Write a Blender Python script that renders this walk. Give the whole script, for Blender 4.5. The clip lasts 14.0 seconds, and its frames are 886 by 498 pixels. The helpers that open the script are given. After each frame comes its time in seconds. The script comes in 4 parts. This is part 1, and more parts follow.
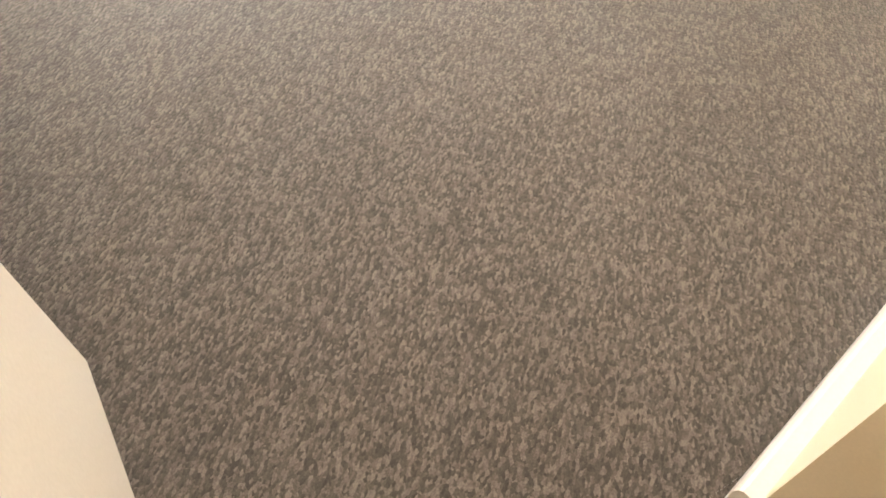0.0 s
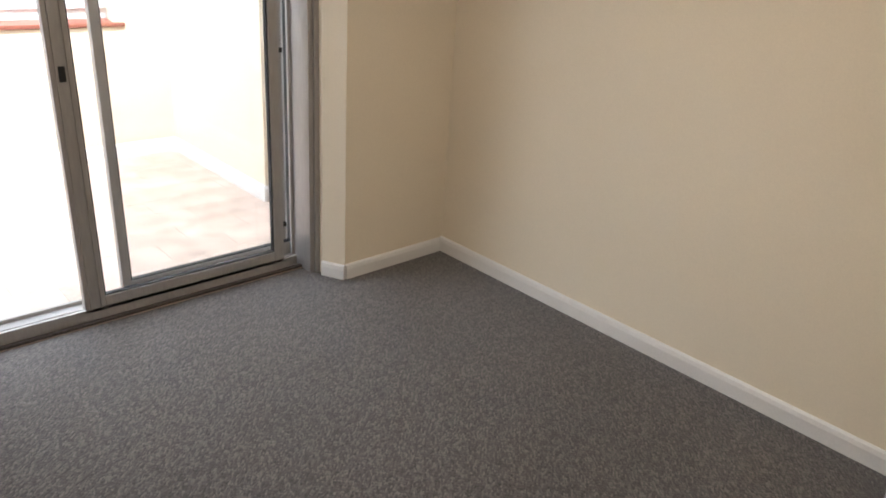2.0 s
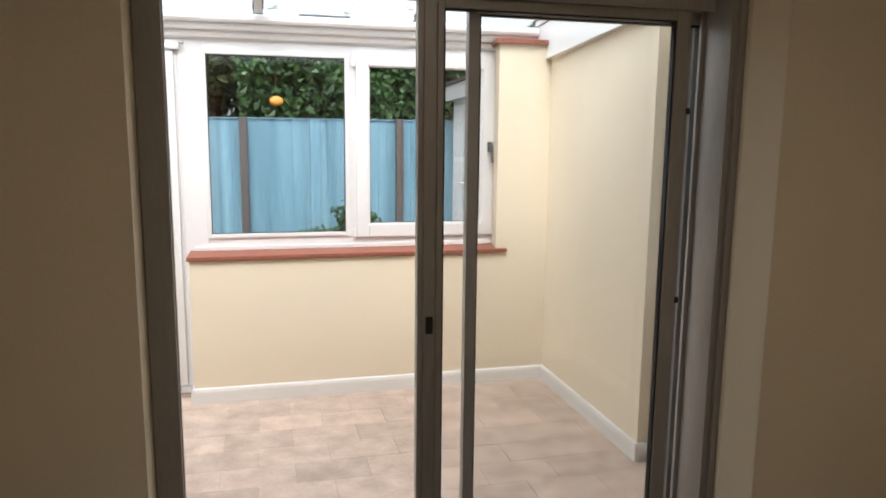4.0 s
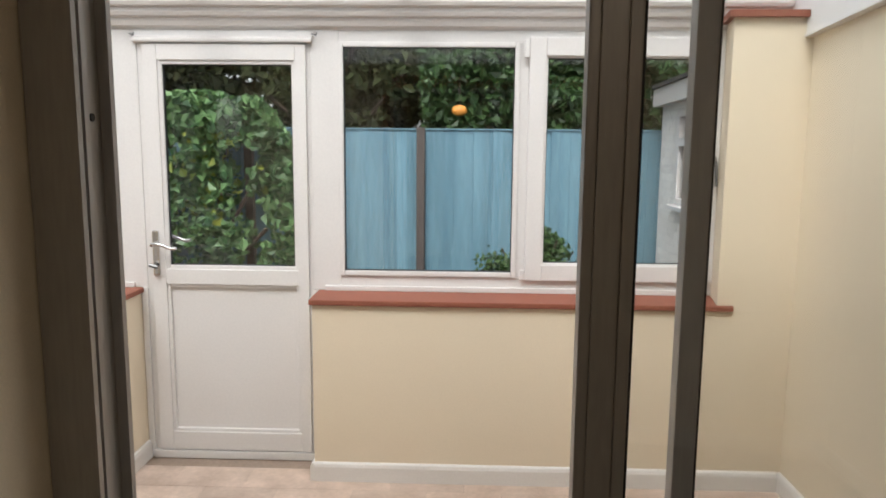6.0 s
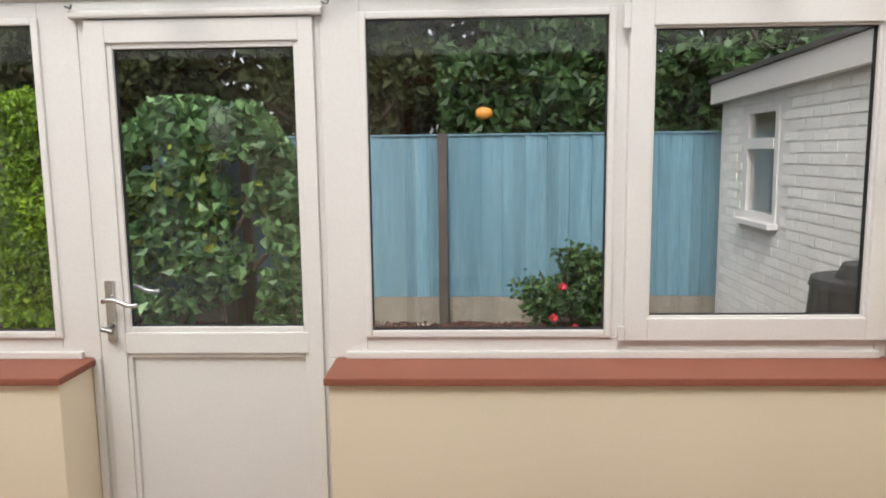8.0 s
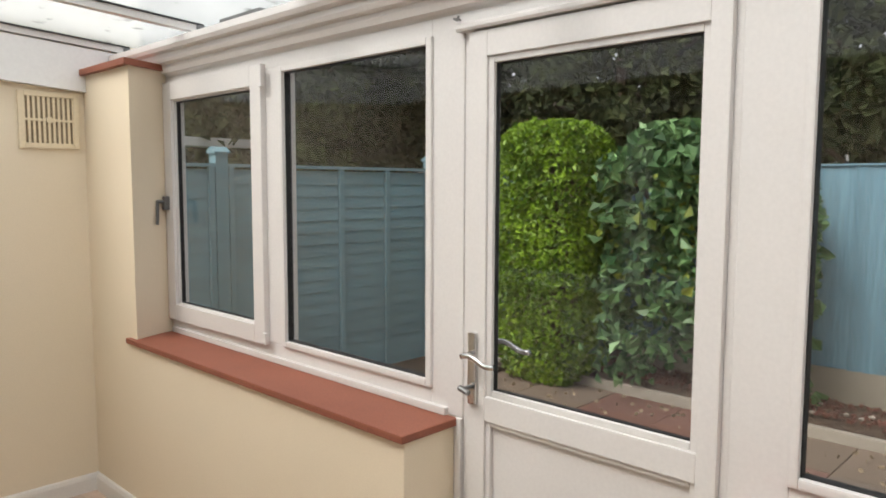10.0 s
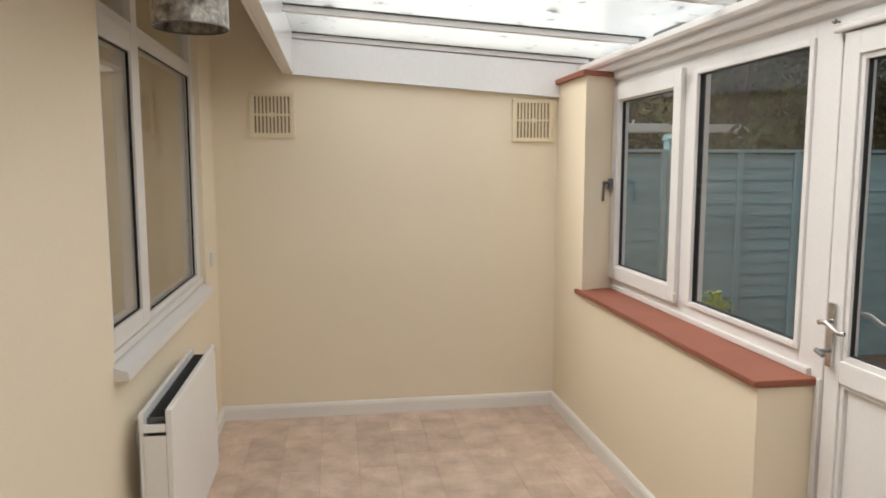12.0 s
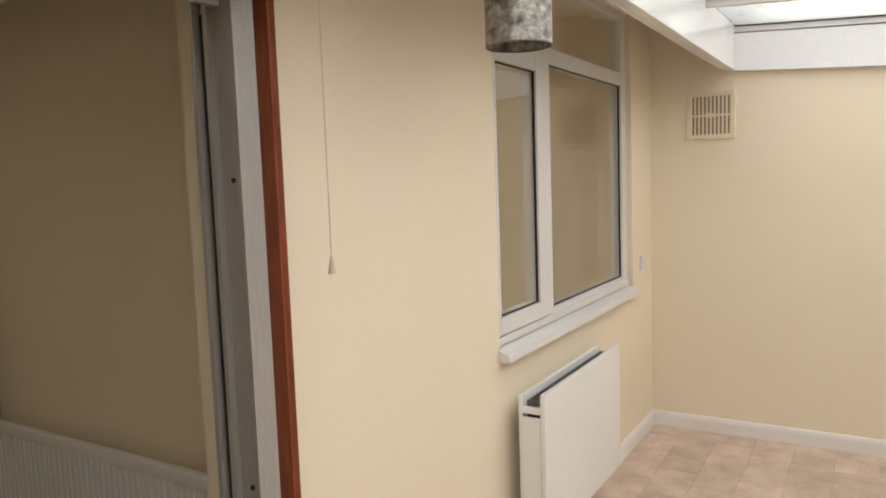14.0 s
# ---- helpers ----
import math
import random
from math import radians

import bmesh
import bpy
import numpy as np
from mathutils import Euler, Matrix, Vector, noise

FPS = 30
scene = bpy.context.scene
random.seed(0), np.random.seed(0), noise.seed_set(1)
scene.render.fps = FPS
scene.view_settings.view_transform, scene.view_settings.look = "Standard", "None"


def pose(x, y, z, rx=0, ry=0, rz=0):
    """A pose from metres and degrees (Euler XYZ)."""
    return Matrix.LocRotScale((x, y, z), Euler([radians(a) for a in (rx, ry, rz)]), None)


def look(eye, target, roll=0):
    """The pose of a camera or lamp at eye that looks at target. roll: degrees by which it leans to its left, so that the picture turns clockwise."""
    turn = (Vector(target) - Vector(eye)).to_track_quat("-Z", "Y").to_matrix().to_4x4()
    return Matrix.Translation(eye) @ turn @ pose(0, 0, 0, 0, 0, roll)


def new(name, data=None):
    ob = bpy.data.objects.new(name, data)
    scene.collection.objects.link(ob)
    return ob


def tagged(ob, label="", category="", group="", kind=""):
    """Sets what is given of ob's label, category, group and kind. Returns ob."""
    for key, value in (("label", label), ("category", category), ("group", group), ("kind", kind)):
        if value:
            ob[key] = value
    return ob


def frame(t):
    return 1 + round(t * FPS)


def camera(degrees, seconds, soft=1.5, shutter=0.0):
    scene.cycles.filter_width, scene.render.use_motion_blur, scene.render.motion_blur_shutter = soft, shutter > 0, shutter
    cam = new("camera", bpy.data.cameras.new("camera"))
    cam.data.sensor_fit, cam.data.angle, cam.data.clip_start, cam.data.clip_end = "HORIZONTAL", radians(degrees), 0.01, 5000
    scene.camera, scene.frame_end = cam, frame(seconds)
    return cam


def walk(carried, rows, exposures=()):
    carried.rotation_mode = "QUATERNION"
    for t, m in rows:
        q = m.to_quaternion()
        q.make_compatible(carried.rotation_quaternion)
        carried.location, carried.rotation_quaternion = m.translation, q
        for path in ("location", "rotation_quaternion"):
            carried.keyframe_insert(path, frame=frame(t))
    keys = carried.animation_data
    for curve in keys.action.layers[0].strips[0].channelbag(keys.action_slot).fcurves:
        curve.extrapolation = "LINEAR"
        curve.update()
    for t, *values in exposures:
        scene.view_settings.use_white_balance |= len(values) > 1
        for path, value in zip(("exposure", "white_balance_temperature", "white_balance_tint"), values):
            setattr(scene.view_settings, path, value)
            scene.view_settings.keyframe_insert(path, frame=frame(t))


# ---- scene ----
cam = camera(63.3, 14.0, soft=1.8)
PATH = [
    (0, (0.124, 1.822, 1.27), (0.73, 2.813, -0.358), 0.4),
    (0.5, (0.131, 1.83, 1.321), (0.915, 2.974, -0.12), 2.0),
    (1, (0.139, 1.84, 1.365), (1.163, 3.052, 0.148), 4.3),
    (1.5, (0.153, 1.846, 1.423), (1.346, 3.101, 0.42), 4.0),
    (2, (0.166, 1.946, 1.525), (1.435, 3.268, 0.725), 4.0),
    (2.5, (0.222, 2.008, 1.555), (1.431, 3.497, 0.989), 3.4),
    (3, (0.279, 2.18, 1.563), (1.334, 3.821, 1.121), 2.7),
    (3.5, (0.309, 2.369, 1.586), (1.118, 4.165, 1.24), 0.6),
    (4, (0.422, 2.571, 1.581), (0.902, 4.487, 1.27), 0.6),
    (4.2, (0.509, 2.669, 1.572), (0.842, 4.617, 1.264), 1.0),
    (6.5, (0.706, 3.897, 1.585), (0.637, 5.876, 1.303), 0.5),
    (7, (0.6, 4.145, 1.586), (0.57, 6.124, 1.304), -0.6),
    (9.3, (0.425, 5.227, 1.602), (-0.142, 7.136, 1.421), -1.2),
    (9.5, (0.442, 5.321, 1.592), (-0.375, 7.139, 1.428), -0.8),
    (10, (0.597, 5.462, 1.607), (-0.782, 6.9, 1.428), 0.2),
    (10.5, (0.801, 5.449, 1.61), (-0.882, 6.51, 1.415), -1.1),
    (11, (1.039, 5.387, 1.617), (-0.781, 6.194, 1.427), -1.7),
    (11.5, (1.219, 5.384, 1.63), (-0.708, 5.886, 1.44), -1.1),
    (12, (1.344, 5.414, 1.622), (-0.621, 5.708, 1.391), 0.0),
    (12.5, (1.355, 5.391, 1.599), (-0.608, 5.58, 1.268), -0.7),
    (13, (1.301, 5.496, 1.588), (-0.666, 5.386, 1.246), -1.8),
    (13.5, (1.204, 5.776, 1.596), (-0.69, 5.187, 1.337), -1.2),
    (14, (1.274, 5.895, 1.604), (-0.428, 4.862, 1.414), -2.0),
]
EXPOSURES = [(0.0, 4.5, 6350, 10), (0.5, 4.3, 5950, 10), (1.0, 3.75, 5900, 10), (1.5, 3.3, 5750, 10), (2.0, 2.85, 5550, 10), (2.5, 2.2, 5250, 10), (3.0, 1.58, 5500, 10), (3.5, 1.35, 5350, 10), (4.0, 1.35, 6100, 10), (6.5, 0.76, 6350, 10), (9.5, 0.78, 6600, 10), (10.0, 0.68, 6600, 10), (11.0, 0.65, 6600, 10), (12.5, 0.8, 6650, 10), (13.5, 0.88, 6650, 10), (14.0, 1.1, 6700, 10)]
walk(cam, [(t, look(eye, target, roll)) for t, eye, target, roll in PATH], EXPOSURES)

# ---- daylight: overcast sky with a weak wide sun ----
SUN_UP, SUN_TURN = 52, 195
world = bpy.data.worlds.new("overcast_sky")
scene.world = world
world.use_nodes = True
wn, wl = world.node_tree.nodes, world.node_tree.links
sky = wn.new("ShaderNodeTexSky")
sky.sky_type, sky.sun_disc = "NISHITA", False
sky.sun_elevation, sky.sun_rotation = radians(SUN_UP), radians(SUN_TURN)
sky.dust_density, sky.air_density = 4.0, 1.0
pale = wn.new("ShaderNodeHueSaturation")
pale.inputs["Saturation"].default_value = 0.3
wl.new(sky.outputs[0], pale.inputs["Color"])
wl.new(pale.outputs[0], wn["Background"].inputs[0])
wn["Background"].inputs[1].default_value = 0.15
sun = new("sun", bpy.data.lights.new("sun", "SUN"))
sun.data.energy, sun.data.angle, sun.data.color = 1.0, radians(25), (1.0, 0.97, 0.92)
sun.matrix_world = look((0, 0, 20), Vector((0, 0, 20)) - Vector((math.sin(radians(SUN_TURN)) * math.cos(radians(SUN_UP)), math.cos(radians(SUN_TURN)) * math.cos(radians(SUN_UP)), math.sin(radians(SUN_UP)))))


# added area lamp above the clear roof, standing in for the overcast sky's light
glow = new("roof_sky_fill", bpy.data.lights.new("roof_sky_fill", "AREA"))
glow.data.shape, glow.data.size, glow.data.size_y, glow.data.energy, glow.data.color = "RECTANGLE", 6.8, 2.6, 36.0, (0.97, 0.98, 1.0)
glow.matrix_world = pose(-0.55, 6.45, 2.82)


# warm ceiling lamps of the room and the hall
for nm, x, y, watts in (("room_lamp", 1.2, 3.0, 2.1), ("hall_lamp", 0.35, 1.1, 0.5)):
    lamp = new(nm, bpy.data.lights.new(nm, "AREA"))
    lamp.data.shape, lamp.data.size, lamp.data.energy, lamp.data.color = "DISK", 0.3, watts, (1.0, 0.85, 0.66)
    lamp.matrix_world = pose(x, y, 2.29)


# ---- materials ----
def mat(name, col, rough=0.6, vary=0.12, size=3.0, grain=60.0, bump=0.1, metal=0.0, col2=None, stretch=(1, 1, 1), spread=0.0, spec=0.5, depth=0.002):
    """A paint-like surface: broad blotches and fine grain in colour, fine relief, and a shade of its own for each piece."""
    m = bpy.data.materials.new(name)
    m.use_nodes = True
    n, k = m.node_tree.nodes, m.node_tree.links
    b = n["Principled BSDF"]
    geo, mp = n.new("ShaderNodeNewGeometry"), n.new("ShaderNodeMapping")
    mp.inputs["Scale"].default_value = stretch
    k.new(geo.outputs["Position"], mp.inputs["Vector"])
    broad, fine = n.new("ShaderNodeTexNoise"), n.new("ShaderNodeTexNoise")
    broad.inputs["Scale"].default_value, broad.inputs["Detail"].default_value = size, 5
    fine.inputs["Scale"].default_value, fine.inputs["Detail"].default_value = grain, 3
    k.new(mp.outputs[0], broad.inputs["Vector"])
    k.new(mp.outputs[0], fine.inputs["Vector"])
    ramp = n.new("ShaderNodeMix")
    ramp.data_type = "RGBA"
    c2 = col2 or tuple(c * (1 - vary) for c in col)
    ramp.inputs["A"].default_value, ramp.inputs["B"].default_value = (*c2, 1), (*col, 1)
    stretchy = n.new("ShaderNodeMapRange")
    stretchy.inputs["From Min"].default_value, stretchy.inputs["From Max"].default_value = 0.3, 0.7
    k.new(broad.outputs["Fac"], stretchy.inputs["Value"])
    k.new(stretchy.outputs[0], ramp.inputs["Factor"])
    hsv = n.new("ShaderNodeHueSaturation")
    k.new(ramp.outputs["Result"], hsv.inputs["Color"])
    v = n.new("ShaderNodeMapRange")
    v.inputs["To Min"].default_value, v.inputs["To Max"].default_value = 1 - vary, 1 + vary * 0.6
    v.inputs["From Min"].default_value, v.inputs["From Max"].default_value = 0.3, 0.7
    k.new(fine.outputs["Fac"], v.inputs["Value"])
    last = v.outputs[0]
    if spread:
        info, rnd, mul = n.new("ShaderNodeObjectInfo"), n.new("ShaderNodeMapRange"), n.new("ShaderNodeMath")
        rnd.inputs["To Min"].default_value, rnd.inputs["To Max"].default_value = 1 - spread, 1 + spread
        k.new(info.outputs["Random"], rnd.inputs["Value"])
        mul.operation = "MULTIPLY"
        k.new(last, mul.inputs[0])
        k.new(rnd.outputs[0], mul.inputs[1])
        last = mul.outputs[0]
    k.new(last, hsv.inputs["Value"])
    k.new(hsv.outputs[0], b.inputs["Base Color"])
    b.inputs["Roughness"].default_value, b.inputs["Metallic"].default_value = rough, metal
    b.inputs["Specular IOR Level"].default_value = spec
    if bump:
        bp = n.new("ShaderNodeBump")
        bp.inputs["Strength"].default_value, bp.inputs["Distance"].default_value = bump, depth
        k.new(fine.outputs["Fac"], bp.inputs["Height"])
        k.new(bp.outputs[0], b.inputs["Normal"])
    return m


def leaf_mat(name, dark, light, rough=0.45, spec=0.4):
    """Leaves: each its own shade, a little light let through."""
    m = bpy.data.materials.new(name)
    m.use_nodes = True
    n, k = m.node_tree.nodes, m.node_tree.links
    b = n["Principled BSDF"]
    geo, mix = n.new("ShaderNodeNewGeometry"), n.new("ShaderNodeMix")
    mix.data_type = "RGBA"
    mix.inputs["A"].default_value, mix.inputs["B"].default_value = (*dark, 1), (*light, 1)
    noi, pw = n.new("ShaderNodeTexNoise"), n.new("ShaderNodeMath")
    noi.inputs["Scale"].default_value = 2.2
    k.new(geo.outputs["Position"], noi.inputs["Vector"])
    pw.operation = "MULTIPLY"
    k.new(geo.outputs["Random Per Island"], pw.inputs[0])
    mr = n.new("ShaderNodeMapRange")
    mr.inputs["From Min"].default_value, mr.inputs["From Max"].default_value = 0.3, 0.65
    mr.inputs["To Min"].default_value, mr.inputs["To Max"].default_value = 0.3, 1.2
    k.new(noi.outputs["Fac"], mr.inputs["Value"])
    k.new(mr.outputs[0], pw.inputs[1])
    k.new(pw.outputs[0], mix.inputs["Factor"])
    k.new(mix.outputs["Result"], b.inputs["Base Color"])
    b.inputs["Roughness"].default_value, b.inputs["Specular IOR Level"].default_value = rough, spec
    tr, add = n.new("ShaderNodeBsdfTranslucent"), n.new("ShaderNodeMixShader")
    k.new(mix.outputs["Result"], tr.inputs["Color"])
    add.inputs[0].default_value = 0.25
    k.new(b.outputs[0], add.inputs[1])
    k.new(tr.outputs[0], add.inputs[2])
    k.new(add.outputs[0], n["Material Output"].inputs["Surface"])
    return m


def glass_mat(name, tint=(0.985, 0.99, 0.988), rough=0.0, gloss=1.0, haze=0.0, dirt=False):
    """A pane: clear, with the mirror gloss of glass, and for roof sheets a milky share with dirt."""
    m = bpy.data.materials.new(name)
    m.use_nodes = True
    n, k = m.node_tree.nodes, m.node_tree.links
    n.remove(n["Principled BSDF"])
    tp, gl, fr, mx = n.new("ShaderNodeBsdfTransparent"), n.new("ShaderNodeBsdfGlossy"), n.new("ShaderNodeLayerWeight"), n.new("ShaderNodeMixShader")
    tp.inputs[0].default_value = (*tint, 1)
    gl.inputs["Roughness"].default_value = rough
    pw, sc = n.new("ShaderNodeMath"), n.new("ShaderNodeMath")
    pw.operation, pw.inputs[1].default_value = "POWER", 4.0
    k.new(fr.outputs["Facing"], pw.inputs[0])
    sc.operation, sc.inputs[1].default_value, sc.inputs[2].default_value = "MULTIPLY_ADD", 0.75 * gloss, 0.045 * gloss
    k.new(pw.outputs[0], sc.inputs[0])
    k.new(sc.outputs[0], mx.inputs[0])
    k.new(tp.outputs[0], mx.inputs[1])
    k.new(gl.outputs[0], mx.inputs[2])
    last = mx
    if haze:
        tl, m2 = n.new("ShaderNodeBsdfTranslucent"), n.new("ShaderNodeMixShader")
        tl.inputs[0].default_value = (0.85, 0.87, 0.86, 1)
        m2.inputs[0].default_value = haze
        k.new(mx.outputs[0], m2.inputs[1])
        k.new(tl.outputs[0], m2.inputs[2])
        last = m2
    if dirt:
        df, m3, noi, mr, geo = n.new("ShaderNodeBsdfDiffuse"), n.new("ShaderNodeMixShader"), n.new("ShaderNodeTexNoise"), n.new("ShaderNodeMapRange"), n.new("ShaderNodeNewGeometry")
        df.inputs[0].default_value = (0.05, 0.06, 0.05, 1)
        noi.inputs["Scale"].default_value, noi.inputs["Detail"].default_value = 9.0, 4
        mr.inputs["From Min"].default_value, mr.inputs["From Max"].default_value = 0.62, 0.7
        mr.inputs["To Max"].default_value = 0.7
        k.new(geo.outputs["Position"], noi.inputs["Vector"])
        k.new(noi.outputs["Fac"], mr.inputs["Value"])
        k.new(mr.outputs[0], m3.inputs[0])
        k.new(last.outputs[0], m3.inputs[1])
        k.new(df.outputs[0], m3.inputs[2])
        last = m3
    k.new(last.outputs[0], n["Material Output"].inputs["Surface"])
    return m


M_WALL = mat("cream_emulsion", (0.83, 0.725, 0.56), 0.75, 0.035, 1.2, 220, 0.12)
M_WALLP = mat("pale_wall_paint", (0.80, 0.69, 0.525), 0.75, 0.035, 1.2, 220, 0.12)
M_CEIL = mat("white_ceiling_paint", (0.78, 0.76, 0.72), 0.8, 0.03, 1.5, 150, 0.1)
M_TRIM = mat("white_gloss_woodwork", (0.80, 0.77, 0.73), 0.32, 0.04, 2.0, 120, 0.05)
M_UPVC = mat("white_upvc", (0.70, 0.675, 0.655), 0.28, 0.03, 2.5, 90, 0.02)
M_FASCIA = mat("glossy_white_cladding", (0.80, 0.79, 0.78), 0.15, 0.03, 2.0, 60, 0.02)
M_GASKET = mat("black_rubber_gasket", (0.012, 0.012, 0.012), 0.6, 0.1)
M_ALU = mat("mill_aluminium", (0.40, 0.375, 0.35), 0.42, 0.08, 4, 150, 0.05, metal=0.3, stretch=(1, 1, 0.1))
M_WOOD = mat("red_stained_hardwood", (0.30, 0.075, 0.03), 0.4, 0.3, 5, 90, 0.15, stretch=(1, 1, 0.08))
M_SILL = mat("terracotta_quarry_sill", (0.275, 0.088, 0.05), 0.6, 0.12, 5, 140, 0.12)
M_VENT = mat("cream_painted_vent", (0.79, 0.68, 0.49), 0.5, 0.05)
M_DARK = mat("vent_shadow_board", (0.30, 0.23, 0.15), 0.9, 0.1)
M_STEEL = mat("brushed_chrome", (0.62, 0.61, 0.6), 0.25, 0.05, metal=1.0)
M_GREYM = mat("grey_metal_handle", (0.2, 0.2, 0.2), 0.35, 0.1, metal=0.8)
M_RAD = mat("white_radiator_enamel", (0.80, 0.79, 0.77), 0.25, 0.02, 3, 50, 0.0)
M_TILE = mat("beige_vinyl_tile", (0.70, 0.55, 0.45), 0.42, 0.07, 7, 45, 0.06, col2=(0.50, 0.375, 0.295), spread=0.10, spec=0.35)
M_GROUT = mat("tile_joint", (0.36, 0.27, 0.21), 0.6, 0.15)
M_SHADE = mat("silver_patterned_fabric", (0.62, 0.58, 0.52), 0.35, 0.3, 38, 120, 0.3, metal=0.5, col2=(0.10, 0.085, 0.07))
M_CORD = mat("cream_cord", (0.72, 0.62, 0.46), 0.7, 0.1)
M_GLASS = glass_mat("window_glass")
M_ROOF = glass_mat("roof_polycarbonate", (0.78, 0.80, 0.80), 0.08, 0.6, 0.25, True)
M_FENCE = mat("pale_blue_fence_paint", (0.165, 0.30, 0.365), 0.75, 0.22, 9, 70, 0.4, col2=(0.105, 0.215, 0.28), stretch=(1, 1, 0.07), spread=0.12)
M_FENCE2 = mat("grey_blue_fence_paint", (0.19, 0.325, 0.37), 0.75, 0.15, 3, 50, 0.3, stretch=(1, 0.12, 1), spread=0.08)
M_POST = mat("brown_timber_post", (0.105, 0.088, 0.08), 0.85, 0.25, 5, 70, 0.3, stretch=(1, 1, 0.12))
M_GRAVEL = mat("weathered_gravel_board", (0.30, 0.265, 0.215), 0.85, 0.2, 4, 60, 0.3, spread=0.08)
M_SOIL = mat("bark_soil", (0.10, 0.065, 0.045), 0.95, 0.45, 6, 45, 1.0, col2=(0.045, 0.03, 0.022), depth=0.02)
M_SLAB = mat("buff_paving", (0.165, 0.122, 0.09), 0.85, 0.2, 5, 70, 0.3, spread=0.15)
M_SLABR = mat("red_paving", (0.17, 0.085, 0.064), 0.85, 0.2, 5, 70, 0.3, spread=0.12)
M_GRASS = mat("lawn_ground", (0.06, 0.10, 0.03), 0.95, 0.4, 2, 40, 0.6, depth=0.02)
M_KERB = mat("concrete_edging", (0.34, 0.30, 0.25), 0.85, 0.2, 5, 60, 0.3)
M_BRICKW = mat("white_painted_brick", (0.84, 0.83, 0.79), 0.7, 0.08, 4, 80, 0.3, spread=0.06)
M_MORTAR = mat("painted_mortar", (0.74, 0.73, 0.70), 0.8, 0.1)
M_BIN = mat("dark_grey_plastic", (0.035, 0.038, 0.042), 0.5, 0.1)
M_BARK = mat("tree_bark", (0.07, 0.05, 0.035), 0.9, 0.4, 8, 40, 0.6)
M_FELT = mat("roofing_felt", (0.07, 0.07, 0.07), 0.9, 0.2)
M_LAMPWHITE = mat("opal_lamp_bowl", (0.8, 0.78, 0.72), 0.4, 0.03)
M_CHIP = mat("red_brown_bark", (0.20, 0.07, 0.05), 0.9, 0.4, 9, 60, 0.3, col2=(0.07, 0.035, 0.03))
M_ORANGE = mat("plain_orange", (0.75, 0.30, 0.05), 0.5, 0.1)
M_ROSE = mat("red_petals", (0.55, 0.03, 0.04), 0.6, 0.2)
M_DEAD = mat("dry_leaf", (0.42, 0.33, 0.22), 0.8, 0.3, spread=0.3)
L_CONIFER = leaf_mat("bright_conifer", (0.045, 0.11, 0.008), (0.29, 0.46, 0.03))
L_IVY = leaf_mat("ivy_green", (0.022, 0.07, 0.025), (0.22, 0.39, 0.15))
L_LIME = leaf_mat("yellow_green_leaf", (0.14, 0.2, 0.03), (0.35, 0.40, 0.06))
L_LAUREL = leaf_mat("laurel_green", (0.018, 0.045, 0.015), (0.085, 0.17, 0.05))
L_WOODS = leaf_mat("dark_woodland", (0.012, 0.018, 0.009), (0.055, 0.07, 0.03), 0.85, 0.1)
L_OLIVE = leaf_mat("dull_olive_leaf", (0.02, 0.03, 0.014), (0.10, 0.12, 0.05), 0.8, 0.12)
L_ROSE = leaf_mat("rose_leaf", (0.02, 0.05, 0.02), (0.11, 0.20, 0.06))


